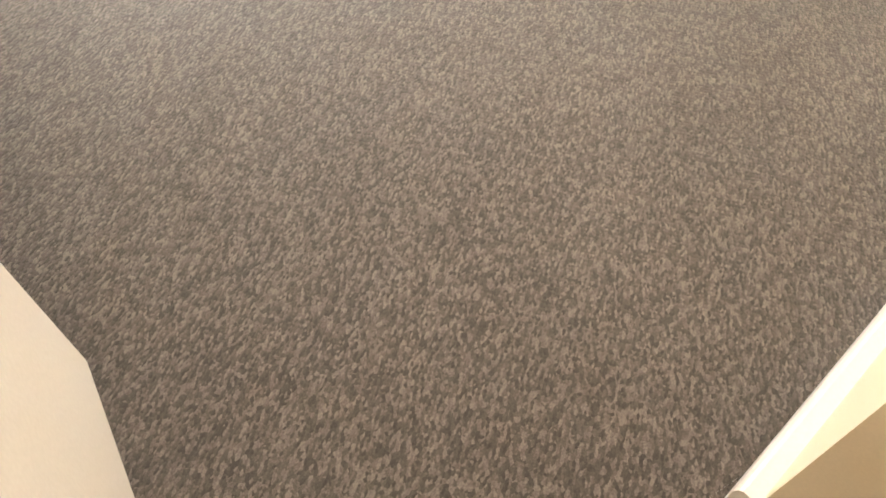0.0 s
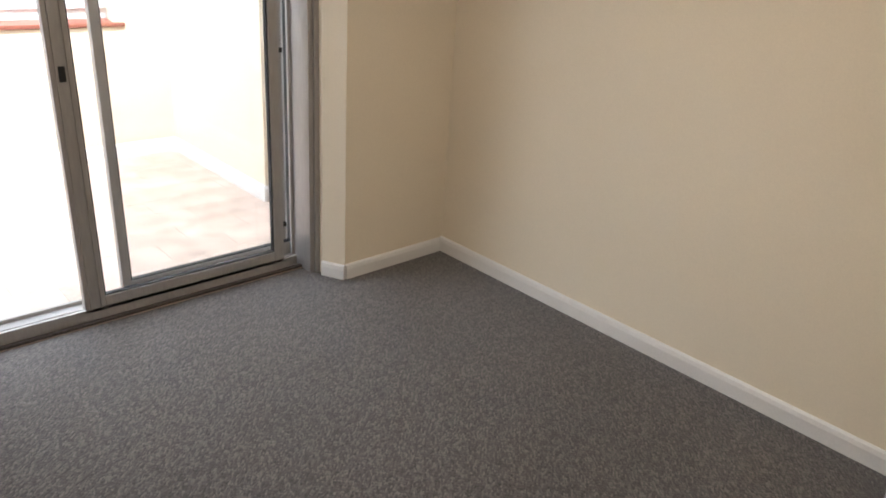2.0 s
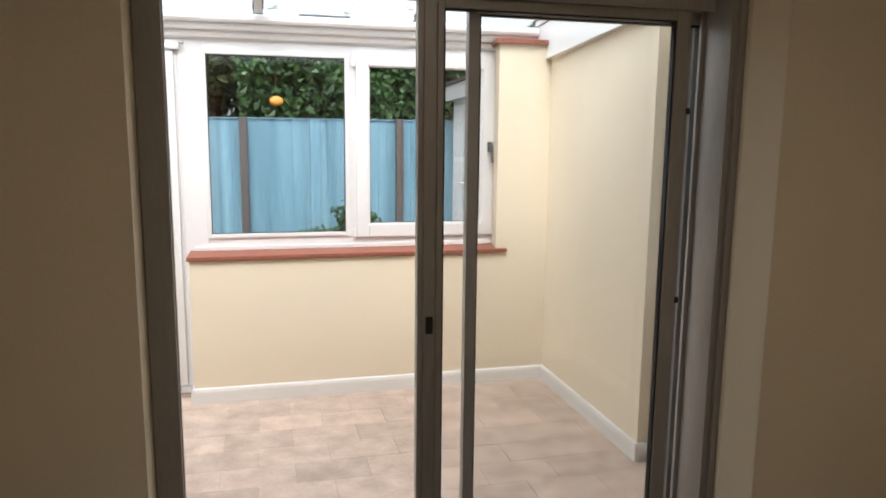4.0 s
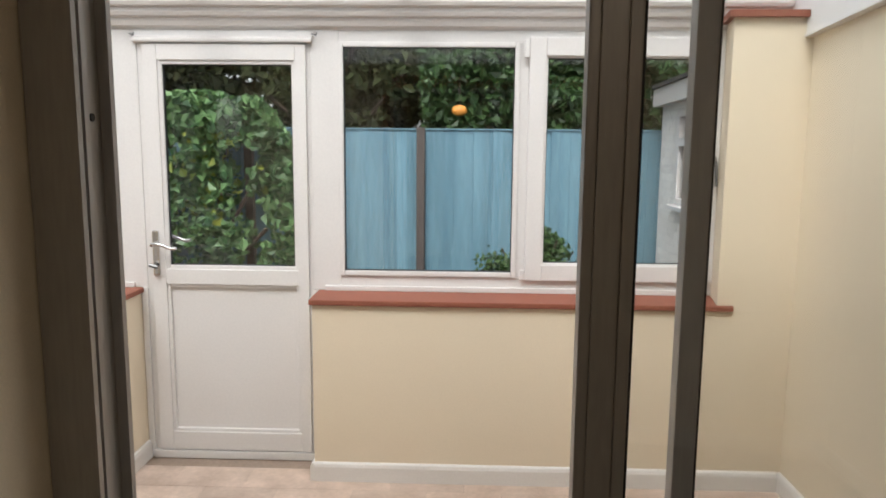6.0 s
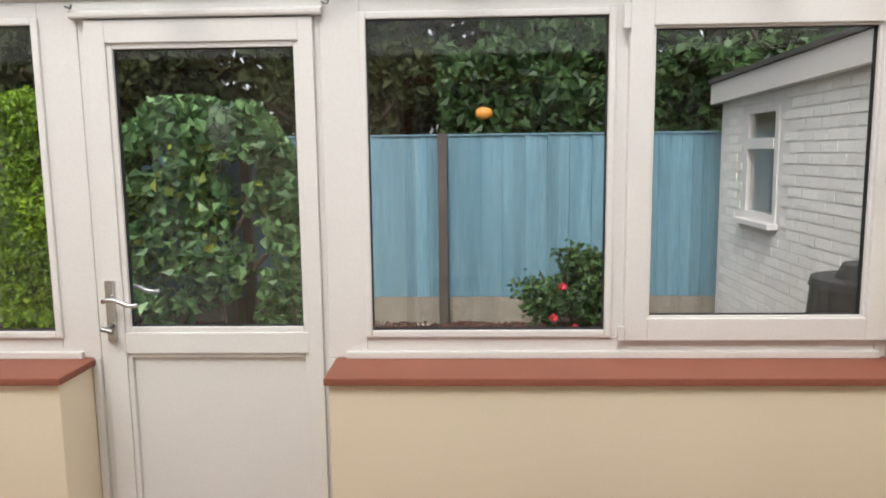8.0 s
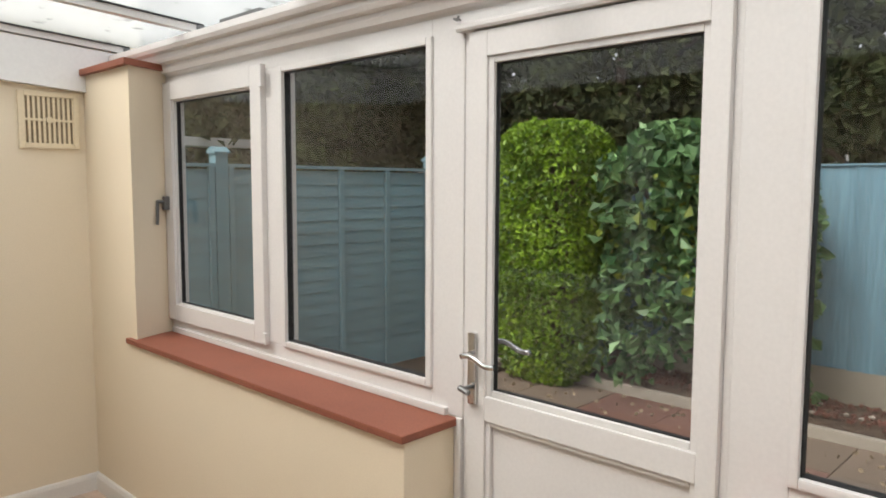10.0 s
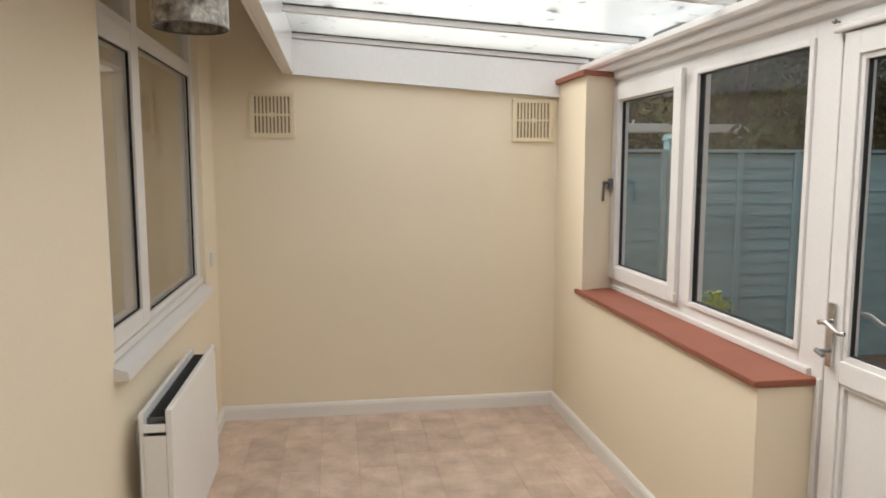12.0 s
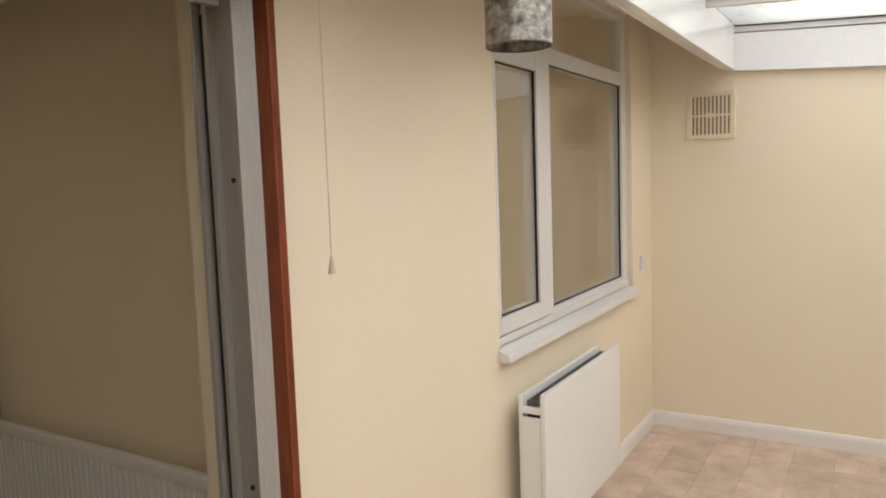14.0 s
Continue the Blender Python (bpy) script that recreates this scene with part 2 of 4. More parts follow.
def carpet_mat():
    """Looped pile in ribs laid slantwise to the room, flecked brown and grey."""
    m = bpy.data.materials.new("flecked_loop_carpet")
    m.use_nodes = True
    n, k = m.node_tree.nodes, m.node_tree.links
    b = n["Principled BSDF"]
    geo, turn, mp = n.new("ShaderNodeNewGeometry"), n.new("ShaderNodeMapping"), n.new("ShaderNodeMapping")
    turn.inputs["Rotation"].default_value = (0, 0, radians(-42))
    mp.inputs["Scale"].default_value = (88, 175, 1)
    k.new(geo.outputs["Position"], turn.inputs["Vector"])
    k.new(turn.outputs[0], mp.inputs["Vector"])
    loop, fleck, broad = n.new("ShaderNodeTexVoronoi"), n.new("ShaderNodeTexNoise"), n.new("ShaderNodeTexNoise")
    loop.inputs["Scale"].default_value, loop.inputs["Randomness"].default_value = 1.0, 0.8
    k.new(mp.outputs[0], loop.inputs["Vector"])
    rib = n.new("ShaderNodeTexWave")
    rib.wave_type, rib.bands_direction = "BANDS", "Y"
    rib.inputs["Scale"].default_value, rib.inputs["Distortion"].default_value = 34.0, 5.0
    rib.inputs["Detail"].default_value, rib.inputs["Detail Scale"].default_value = 2.0, 3.0
    k.new(turn.outputs[0], rib.inputs["Vector"])
    k.new(geo.outputs["Position"], fleck.inputs["Vector"])
    k.new(geo.outputs["Position"], broad.inputs["Vector"])
    fleck.inputs["Scale"].default_value, fleck.inputs["Detail"].default_value = 300, 5
    broad.inputs["Scale"].default_value, broad.inputs["Detail"].default_value = 2.2, 4
    ramp = n.new("ShaderNodeValToRGB")
    el = ramp.color_ramp.elements
    el[0].position, el[0].color = 0.08, (0.030, 0.025, 0.0215, 1)
    el[1].position, el[1].color = 0.97, (0.18, 0.152, 0.132, 1)
    el.new(0.55).color = (0.078, 0.066, 0.057, 1)
    sep, add, sub, rows = n.new("ShaderNodeSeparateColor"), n.new("ShaderNodeMath"), n.new("ShaderNodeMath"), n.new("ShaderNodeMath")
    k.new(loop.outputs["Color"], sep.inputs[0])
    sub.operation, sub.inputs[1].default_value = "SUBTRACT", 0.38
    k.new(fleck.outputs["Fac"], sub.inputs[0])
    rows.operation, rows.inputs[1].default_value = "MULTIPLY_ADD", 0.07
    k.new(rib.outputs["Fac"], rows.inputs[0])
    k.new(sub.outputs[0], rows.inputs[2])
    add.operation, add.use_clamp = "MULTIPLY_ADD", True
    add.inputs[1].default_value = 0.7
    k.new(sep.outputs[0], add.inputs[0])
    k.new(rows.outputs[0], add.inputs[2])
    k.new(add.outputs[0], ramp.inputs[0])
    hs, mr = n.new("ShaderNodeHueSaturation"), n.new("ShaderNodeMapRange")
    mr.inputs["To Min"].default_value, mr.inputs["To Max"].default_value = 0.8, 1.2
    k.new(broad.outputs["Fac"], mr.inputs["Value"])
    k.new(mr.outputs[0], hs.inputs["Value"])
    k.new(ramp.outputs[0], hs.inputs["Color"])
    k.new(hs.outputs[0], b.inputs["Base Color"])
    b.inputs["Roughness"].default_value = 0.9
    b.inputs["Sheen Weight"].default_value, b.inputs["Sheen Roughness"].default_value = 0.8, 0.4
    bp = n.new("ShaderNodeBump")
    bp.inputs["Strength"].default_value, bp.inputs["Distance"].default_value = 0.6, 0.0025
    bp.invert = True
    k.new(loop.outputs["Distance"], bp.inputs["Height"])
    k.new(bp.outputs[0], b.inputs["Normal"])
    return m


M_CARPET = carpet_mat()


# ---- mesh helpers ----
def box(bm, x0, x1, y0, y1, z0, z1, bev=0.0):
    """Adds a block, its edges rounded off by bev."""
    r = bmesh.ops.create_cube(bm, size=1.0, matrix=Matrix.LocRotScale(((x0 + x1) / 2, (y0 + y1) / 2, (z0 + z1) / 2), None, (abs(x1 - x0), abs(y1 - y0), abs(z1 - z0))))
    if bev:
        edges = list({e for v in r["verts"] for e in v.link_edges})
        bmesh.ops.bevel(bm, geom=edges, offset=bev, segments=2, affect="EDGES", profile=0.7)
    return bm


def blk(*a):
    return box(bmesh.new(), *a)


def cyl(bm, x, y, z0, z1, r0, r1=None, seg=24, caps=True):
    """Adds an upright cone or cylinder."""
    bmesh.ops.create_cone(bm, cap_ends=caps, segments=seg, radius1=r0, radius2=r0 if r1 is None else r1, depth=z1 - z0, matrix=Matrix.Translation((x, y, (z0 + z1) / 2)))
    return bm


def rod(bm, a, b, r, seg=10):
    """Adds a round bar from a to b."""
    a, b = Vector(a), Vector(b)
    m = (b - a).to_track_quat("Z", "Y").to_matrix().to_4x4()
    bmesh.ops.create_cone(bm, cap_ends=True, segments=seg, radius1=r, radius2=r, depth=(b - a).length, matrix=Matrix.Translation((a + b) / 2) @ m)
    return bm


def tube(bm, points, r, seg=10):
    """Adds a smooth round bar along the points."""
    pts = [Vector(p) for p in points]
    rings = []
    for i, p in enumerate(pts):
        d = (pts[min(i + 1, len(pts) - 1)] - pts[max(i - 1, 0)]).normalized()
        u = d.cross(Vector((0, 1, 0.01))).normalized()
        v = d.cross(u)
        rings.append([bm.verts.new(p + r * (math.cos(a) * u + math.sin(a) * v)) for a in (math.tau * k / seg for k in range(seg))])
    for a, b in zip(rings, rings[1:]):
        for k in range(seg):
            bm.faces.new((a[k], a[(k + 1) % seg], b[(k + 1) % seg], b[k]))
    bm.faces.new(rings[0])
    bm.faces.new(rings[-1])
    bmesh.ops.recalc_face_normals(bm, faces=bm.faces)
    return bm


def prism(bm, outline, axis, a, b):
    """Adds a bar whose section is outline (pairs), drawn from a to b along the axis 'x', 'y' or 'z'."""
    def at(p, q):
        return {"x": (q, p[0], p[1]), "y": (p[0], q, p[1]), "z": (p[0], p[1], q)}[axis]
    ends = [[bm.verts.new(at(p, q)) for p in outline] for q in (a, b)]
    n = len(outline)
    for i in range(n):
        bm.faces.new((ends[0][i], ends[0][(i + 1) % n], ends[1][(i + 1) % n], ends[1][i]))
    bm.faces.new(ends[0][::-1])
    bm.faces.new(ends[1])
    bmesh.ops.recalc_face_normals(bm, faces=bm.faces)
    return bm


def mesh_of(name, bm, material, smooth=False):
    me = bpy.data.meshes.new(name)
    bm.to_mesh(me)
    bm.free()
    me.materials.append(material)
    if smooth:
        me.polygons.foreach_set("use_smooth", [True] * len(me.polygons))
    return me


def part(name, bm, material, parent, label="", smooth=False):
    ob = new(name, mesh_of(name, bm, material, smooth))
    ob.parent = parent
    if label:
        ob["label"] = label
    return ob


def solid(name, bm, material, label="", category="", kind="", group="", smooth=False):
    return tagged(new(name, mesh_of(name, bm, material, smooth)), label, category, group, kind)


def thing(name, label, category="", kind="", group="", at=(0, 0, 0)):
    ob = tagged(new(name), label, category, group, kind)
    ob.location = at
    return ob


def ring(bm, axis, u0, u1, z0, z1, d0, d1, w, bev=0.004):
    """Adds a rectangular frame of four bars of width w; axis is the plane's normal ('x' or 'y'), d0..d1 its depth."""
    w = (w,) * 4 if not isinstance(w, tuple) else w
    def b(a0, a1, b0, b1):
        if axis == "y":
            box(bm, a0, a1, d0, d1, b0, b1, bev)
        else:
            box(bm, d0, d1, a0, a1, b0, b1, bev)
    b(u0, u0 + w[0], z0, z1)
    b(u1 - w[1], u1, z0, z1)
    b(u0 + w[0], u1 - w[1], z0, z0 + w[2])
    b(u0 + w[0], u1 - w[1], z1 - w[3], z1)
    return bm


def pane(parent, axis, u0, u1, z0, z1, d, material=None):
    bm = blk(u0, u1, d - 0.003, d + 0.003, z0, z1) if axis == "y" else blk(d - 0.003, d + 0.003, u0, u1, z0, z1)
    ob = part("pane", bm, material or M_GLASS, parent)
    ob.visible_shadow = False
    return ob


def leaves(spots, size, seed, fold=0.25):
    """A bmesh-free mesh of single leaves, two triangles each side of a folded midrib, at the given spots (place, outward way)."""
    rng = np.random.default_rng(seed)
    verts, faces = [], []
    for p, out in spots:
        s = size * rng.uniform(0.6, 1.3)
        d = Vector(out) * 0.7 + Vector(rng.normal(0, 1, 3))
        d.normalize()
        a = d.orthogonal().normalized()
        a = (Matrix.Rotation(rng.uniform(0, 6.28), 3, d) @ a)
        b = d.cross(a)
        i = len(verts)
        p = Vector(p)
        verts += [p - a * s * 0.5, p + b * s * 0.36 + d * s * fold, p + a * s * 0.5, p - b * s * 0.36 + d * s * fold]
        faces += [(i, i + 1, i + 2), (i, i + 2, i + 3)]
    me = bpy.data.meshes.new("leaves")
    me.from_pydata(verts, [], faces)
    return me


def leaf_part(name, spots, size, seed, material, parent=None, label=""):
    me = leaves(spots, size, seed)
    me.materials.append(material)
    ob = new(name, me)
    if parent:
        ob.parent = parent
    if label:
        ob["label"] = label
    return ob


def clump_spots(n, centre, radii, seed, shell=0.55, lumps=14, lump=0.35):
    """Spots over the outside of an uneven crown made of many lumps."""
    rng = np.random.default_rng(seed)
    cs = []
    for _ in range(lumps):
        v = rng.normal(0, 1, 3)
        v /= np.linalg.norm(v)
        cs.append(np.array(centre) + v * np.array(radii) * rng.uniform(0.35, 0.85))
    out = []
    for i in range(n):
        c = cs[i % lumps]
        v = rng.normal(0, 1, 3)
        v /= np.linalg.norm(v)
        r = lump * np.array(radii) * rng.uniform(shell, 1.05) * rng.uniform(0.85, 1.15)
        out.append((tuple(c + v * r), tuple(v)))
    return out


# ======== structure: the carpeted room ========
X_W, X_E, Y_N = -0.31, 2.575, 4.475           # room: left wall, right wall, wall with the patio door
HX0, HX1 = -3.26, 2.40                       # lean-to: left end wall, alcove wall
Y_H, Y_D = 4.68, 6.86                        # lean-to: house wall, dwarf wall
BA, BB = (0.74, 1.845), (2.575, 2.232)        # foot of the room's slanting back wall

solid("floor_room", blk(-0.54, 2.70, 1.90, 4.685, -0.10, 0.0), M_CARPET, "brown-grey flecked loop-pile carpet fitted wall to wall", "carpet", "structure")
solid("floor_hall", blk(-0.62, 1.30, 0.20, 1.90, -0.10, -0.002), M_CARPET, "brown-grey flecked carpet in the hall", "carpet", "structure")
solid("ceiling_room", blk(-0.62, 2.70, 0.10, 4.45, 2.35, 2.45), M_CEIL, "plain white plaster ceiling", "ceiling", "structure")
solid("wall_room_west", blk(X_W - 0.12, X_W, 1.80, Y_N, 0, 2.35), M_WALL, "cream painted plaster wall behind the radiator", "wall", "structure")
solid("wall_room_east", blk(X_E, X_E + 0.12, 2.20, Y_N, 0, 2.35), M_WALL, "cream painted plaster wall", "wall", "structure")
ux, uy = (BB[0] - BA[0]), (BB[1] - BA[1])
ul = math.hypot(ux, uy)
ux, uy = ux / ul, uy / ul


def along(s, d):
    """A place s metres along the slanting wall's foot and d metres out of it into the room."""
    return (BA[0] + ux * s - uy * d, BA[1] + uy * s + ux * d)


solid("wall_room_south", prism(bmesh.new(), [along(0, 0), along(ul + 0.1, 0), along(ul + 0.1, -0.12), along(0, -0.12)], "z", 0, 2.35), M_WALL, "cream painted wall beside the doorway", "wall", "structure")
solid("wall_hall", (lambda b: (box(b, -0.62, -0.50, 0.20, 1.92, 0, 2.35), box(b, 1.18, 1.30, 0.20, 1.81, 0, 2.35), box(b, -0.50, 1.18, 0.20, 0.32, 0, 2.35), box(b, -0.50, -0.18, 1.80, 1.92, 0, 2.35), box(b, -0.18, 0.74, 1.73, 1.845, 2.04, 2.35))[-1])(bmesh.new()), M_WALL, "cream painted hall walls", "wall", "structure")

# house wall with the patio opening and the kitchen window opening
WX0, WX1, WZ0, WZ1 = -2.90, -1.17, 0.93, 2.50
house = thing("wall_house", "cream painted house wall with patio opening and window", "wall", "structure")
for x0, x1, z0, z1 in ((HX0 - 0.12, WX0 + 0.05, 0, 2.75), (WX0 + 0.05, WX1 + 0.05, 0, WZ0), (WX0 + 0.05, WX1 + 0.05, WZ1, 2.75), (WX1 + 0.05, 0.105, 0, 2.75), (0.105, 1.96, 2.06, 2.75), (1.96, 2.70, 0, 2.75)):
    part("wall_piece", blk(x0, x1, Y_N, Y_H, z0, z1), M_WALL, house)

# ======== structure: the lean-to ========
solid("wall_end_west", blk(HX0 - 0.12, HX0, Y_H, 7.16, 0, 2.75), M_WALL, "cream painted end wall with two vents", "wall", "structure")
bm = bmesh.new()
box(bm, 2.18, 2.52, 5.60, 7.16, 0, 2.45)
solid("wall_end_east", bm, M_WALL, "cream painted side wall with projecting corner", "wall", "structure")
bm = bmesh.new()
box(bm, 2.40, 2.52, 4.68, 4.76, 0, 2.75)
box(bm, 2.40, 2.52, 5.56, 5.60, 0, 2.75)
box(bm, 2.40, 2.52, 4.76, 5.56, 2.06, 2.75)
solid("wall_alcove", bm, M_WALL, "cream painted alcove wall round a side door", "wall", "structure")
for nm, x0, x1 in (("wall_dwarf_west", HX0, -0.90), ("wall_dwarf_east", -0.005, 2.18)):
    solid(nm, blk(x0, x1, Y_D, 7.16, 0, 0.85, 0.003), M_WALLP, "low cream painted wall under the windows", "wall", "structure")
for nm, outline in (("pier_west", [(HX0, Y_D), (-2.72, Y_D), (-2.84, 7.14), (HX0, 7.14)]), ("pier_east", [(2.18, Y_D), (1.84, Y_D), (1.895, 7.14), (2.18, 7.14)])):
    solid("wall_" + nm, prism(bmesh.new(), outline, "z", 0.85, 2.14), M_WALLP, "cream painted corner pier with splayed side", "wall", "structure")
    o2 = [(x + (0.03 if i in (1, 2) else 0) * (1 if "west" in nm else -1), y - (0.03 if i < 2 else 0)) for i, (x, y) in enumerate(outline)]
    solid("trim_cap_" + nm, prism(bmesh.new(), o2, "z", 2.14, 2.168), M_SILL, "terracotta tile capping on the corner pier", "capping", "structure")
solid("floor_screed", blk(HX0 - 0.1, 2.52, 4.686, 7.16, -0.12, -0.004), M_GROUT, "brown floor joints under vinyl tiles", "floor", "structure")
solid("ceiling_leanto", blk(HX0, 2.40, Y_H, 5.17, 2.62, 2.68), M_CEIL, "white boarded strip of ceiling along the house", "ceiling", "structure")

# beam under the top of the roof, and the sloping boards at its ends
bm = bmesh.new()
box(bm, HX0, 2.40, 5.12, 5.17, 2.18, 2.62, 0.006)
box(bm, HX0, 2.40, 5.105, 5.12, 2.18, 2.215, 0.004)
solid("trim_fascia_beam", bm, M_FASCIA, "glossy white fascia board along the top of the roof", "fascia", "structure")


def roof_z(y):
    return 2.275 + 0.062 * (7.05 - y)


for nm, x0, x1 in (("trim_end_board_west", HX0, HX0 + 0.035), ("trim_end_board_east", 2.145, 2.18)):
    y0 = 5.17 if "west" in nm else 5.60
    prof = [(y0, 2.185 - 0.068 * (y0 - 5.1)), (7.04, 2.055), (7.04, roof_z(7.04) - 0.01), (y0, roof_z(y0) - 0.005)]
    solid(nm, prism(bmesh.new(), prof, "x", x0, x1), M_FASCIA, "glossy white sloping board under the roof edge", "fascia", "structure")
    e0, e1 = (x0, x1 + 0.006) if "west" in nm else (x0 - 0.006, x1)
    solid(nm.replace("board", "bead"), prism(bmesh.new(), [(y0, 2.178 - 0.068 * (y0 - 5.1)), (7.0, 2.05), (7.0, 2.062), (y0, 2.19 - 0.068 * (y0 - 5.1))], "x", e0, e1), M_FASCIA, "thin white bead along the sloping board", "trim", "structure")

# eaves beam: moulded white section above the frames
bm = bmesh.new()
prism(bm, [(7.16, 2.115), (7.085, 2.115), (7.075, 2.125), (7.055, 2.13), (7.045, 2.15), (7.045, 2.165), (7.02, 2.17), (7.01, 2.185), (7.01, 2.205), (6.985, 2.21), (6.975, 2.225), (6.975, 2.25), (7.0, 2.262), (7.16, 2.262)], "x", HX0 + 0.04, 2.14)
solid("trim_eaves_beam", bm, M_UPVC, "moulded white eaves beam above the windows", "eaves beam", "structure")

# roof: sheets between glazing bars that fall towards the eaves
roof = thing("roof_leanto", "clear polycarbonate lean-to roof with white glazing bars and dirt", "roof", "structure")
bars = [HX0 + 0.02, -2.46, -1.50, -0.54, 0.42, 1.38, 2.16]
for x in bars:
    b = prism(bmesh.new(), [(5.17, roof_z(5.17)), (7.08, roof_z(7.08)), (7.08, roof_z(7.08) + 0.03), (5.17, roof_z(5.17) + 0.03)], "x", x - 0.022, x + 0.022)
    part("glazing_bar", b, M_UPVC, roof)
    b = prism(bmesh.new(), [(5.17, roof_z(5.17) + 0.03), (7.08, roof_z(7.08) + 0.03), (7.08, roof_z(7.08) + 0.036), (5.17, roof_z(5.17) + 0.036)], "x", x - 0.032, x + 0.032)
    part("glazing_gasket", b, M_GASKET, roof)
    bb = blk(x - 0.03, x + 0.03, 7.05, 7.085, roof_z(7.06) - 0.002, roof_z(7.06) + 0.03, 0.004)
    part("bar_end_cap", bb, M_GREYM, roof)
for a, b in zip(bars, bars[1:]):
    o = part("roof_sheet", prism(bmesh.new(), [(5.17, roof_z(5.17) + 0.038), (7.30, roof_z(7.30) + 0.038), (7.30, roof_z(7.30) + 0.048), (5.17, roof_z(5.17) + 0.048)], "x", a + 0.005, b - 0.005), M_ROOF, roof)
    o.visible_shadow = False
solid("trim_eaves_vent", prism(bmesh.new(), [(7.0, 2.263), (7.06, 2.263), (7.06, 2.275), (7.0, 2.275)], "x", -2.15, -1.85), M_GREYM, "small dark vent strip on the eaves beam", "vent", "structure")
solid("trim_eaves_vent", prism(bmesh.new(), [(7.0, 2.263), (7.06, 2.263), (7.06, 2.275), (7.0, 2.275)], "x", 0.65, 0.95), M_GREYM, "small dark vent strip on the eaves beam", "vent", "structure")


# skirting boards: a flat board with a rounded top edge
def skirting(name, a, b, out, h=0.092, w=0.018):
    """From a to b along the wall's foot; out is the way out of the wall."""
    a, b, o = Vector((*a, 0)), Vector((*b, 0)), Vector((*out, 0)).normalized()
    bm = bmesh.new()
    prof = [(0.0, 0.0), (w, 0.0), (w, h - 0.022), (w - 0.005, h - 0.006), (w - 0.012, h), (0.0, h)]
    ends = [[bm.verts.new(p + o * d + Vector((0, 0, z))) for d, z in prof] for p in (a, b)]
    for i in range(len(prof)):
        j = (i + 1) % len(prof)
        bm.faces.new((ends[0][i], ends[0][j], ends[1][j], ends[1][i]))
    bm.faces.new(ends[0][::-1])
    bm.faces.new(ends[1])
    bmesh.ops.recalc_face_normals(bm, faces=bm.faces)
    return solid(name, bm, M_TRIM, "white gloss painted skirting board", "skirting board", "structure")


skirting("baseboard_room_east", (X_E, 2.26), (X_E, Y_N), (-1, 0), 0.076)
skirting("baseboard_room_north", (1.96, Y_N), (X_E - 0.018, Y_N), (0, -1), 0.072)
solid("wall_reveal_east", prism(bmesh.new(), [(1.9585, Y_N), (1.902, 4.575), (1.902, 4.598), (1.9585, 4.598)], "z", 0, 2.058), M_WALL, "cream painted splayed plaster reveal beside the patio door", "wall", "structure")
skirting("baseboard_room_reveal", (1.9585, Y_N - 0.006), (1.902, 4.574), (-0.871, -0.491), 0.07)
skirting("baseboard_room_northwest", (X_W, Y_N), (0.105, Y_N), (0, -1), 0.072)
skirting("baseboard_room_west", (X_W, 1.92), (X_W, Y_N), (1, 0))
skirting("baseboard_room_south", along(0.0, 0), along(ul - 0.02, 0), (-uy, ux), 0.085, 0.04)
skirting("baseboard_end_west", (HX0, Y_H), (HX0, Y_D), (1, 0))
skirting("baseboard_dwarf_west", (HX0 + 0.018, Y_D), (-0.90, Y_D), (0, -1))
skirting("baseboard_dwarf_east", (-0.005, Y_D), (2.162, Y_D), (0, -1))
skirting("baseboard_side_east", (2.18, Y_D), (2.18, 5.60), (-1, 0))
skirting("baseboard_corner_east", (2.162, 5.60), (2.40, 5.60), (0, -1))
skirting("baseboard_house", (HX0 + 0.018, Y_H), (-0.05, Y_H), (0, 1))
for x0, x1 in ((-0.90, -0.882), (-0.023, -0.005)):
    skirting("baseboard_door_return", (-0.90 if x0 < -0.5 else -0.005, Y_D - 0.018), (-0.90 if x0 < -0.5 else -0.005, 7.08), (1 if x0 < -0.5 else -1, 0), 0.09)

# terracotta window sills
for nm, x0, x1 in (("sill_west", -2.80, -0.885), ("sill_east", -0.018, 1.91)):
    bm = box(bmesh.new(), x0, x1, 6.838, 7.08, 0.855, 0.88, 0.006)
    solid("window_" + nm, bm, M_SILL, "terracotta red quarry-tile window sill", "window sill", "structure")


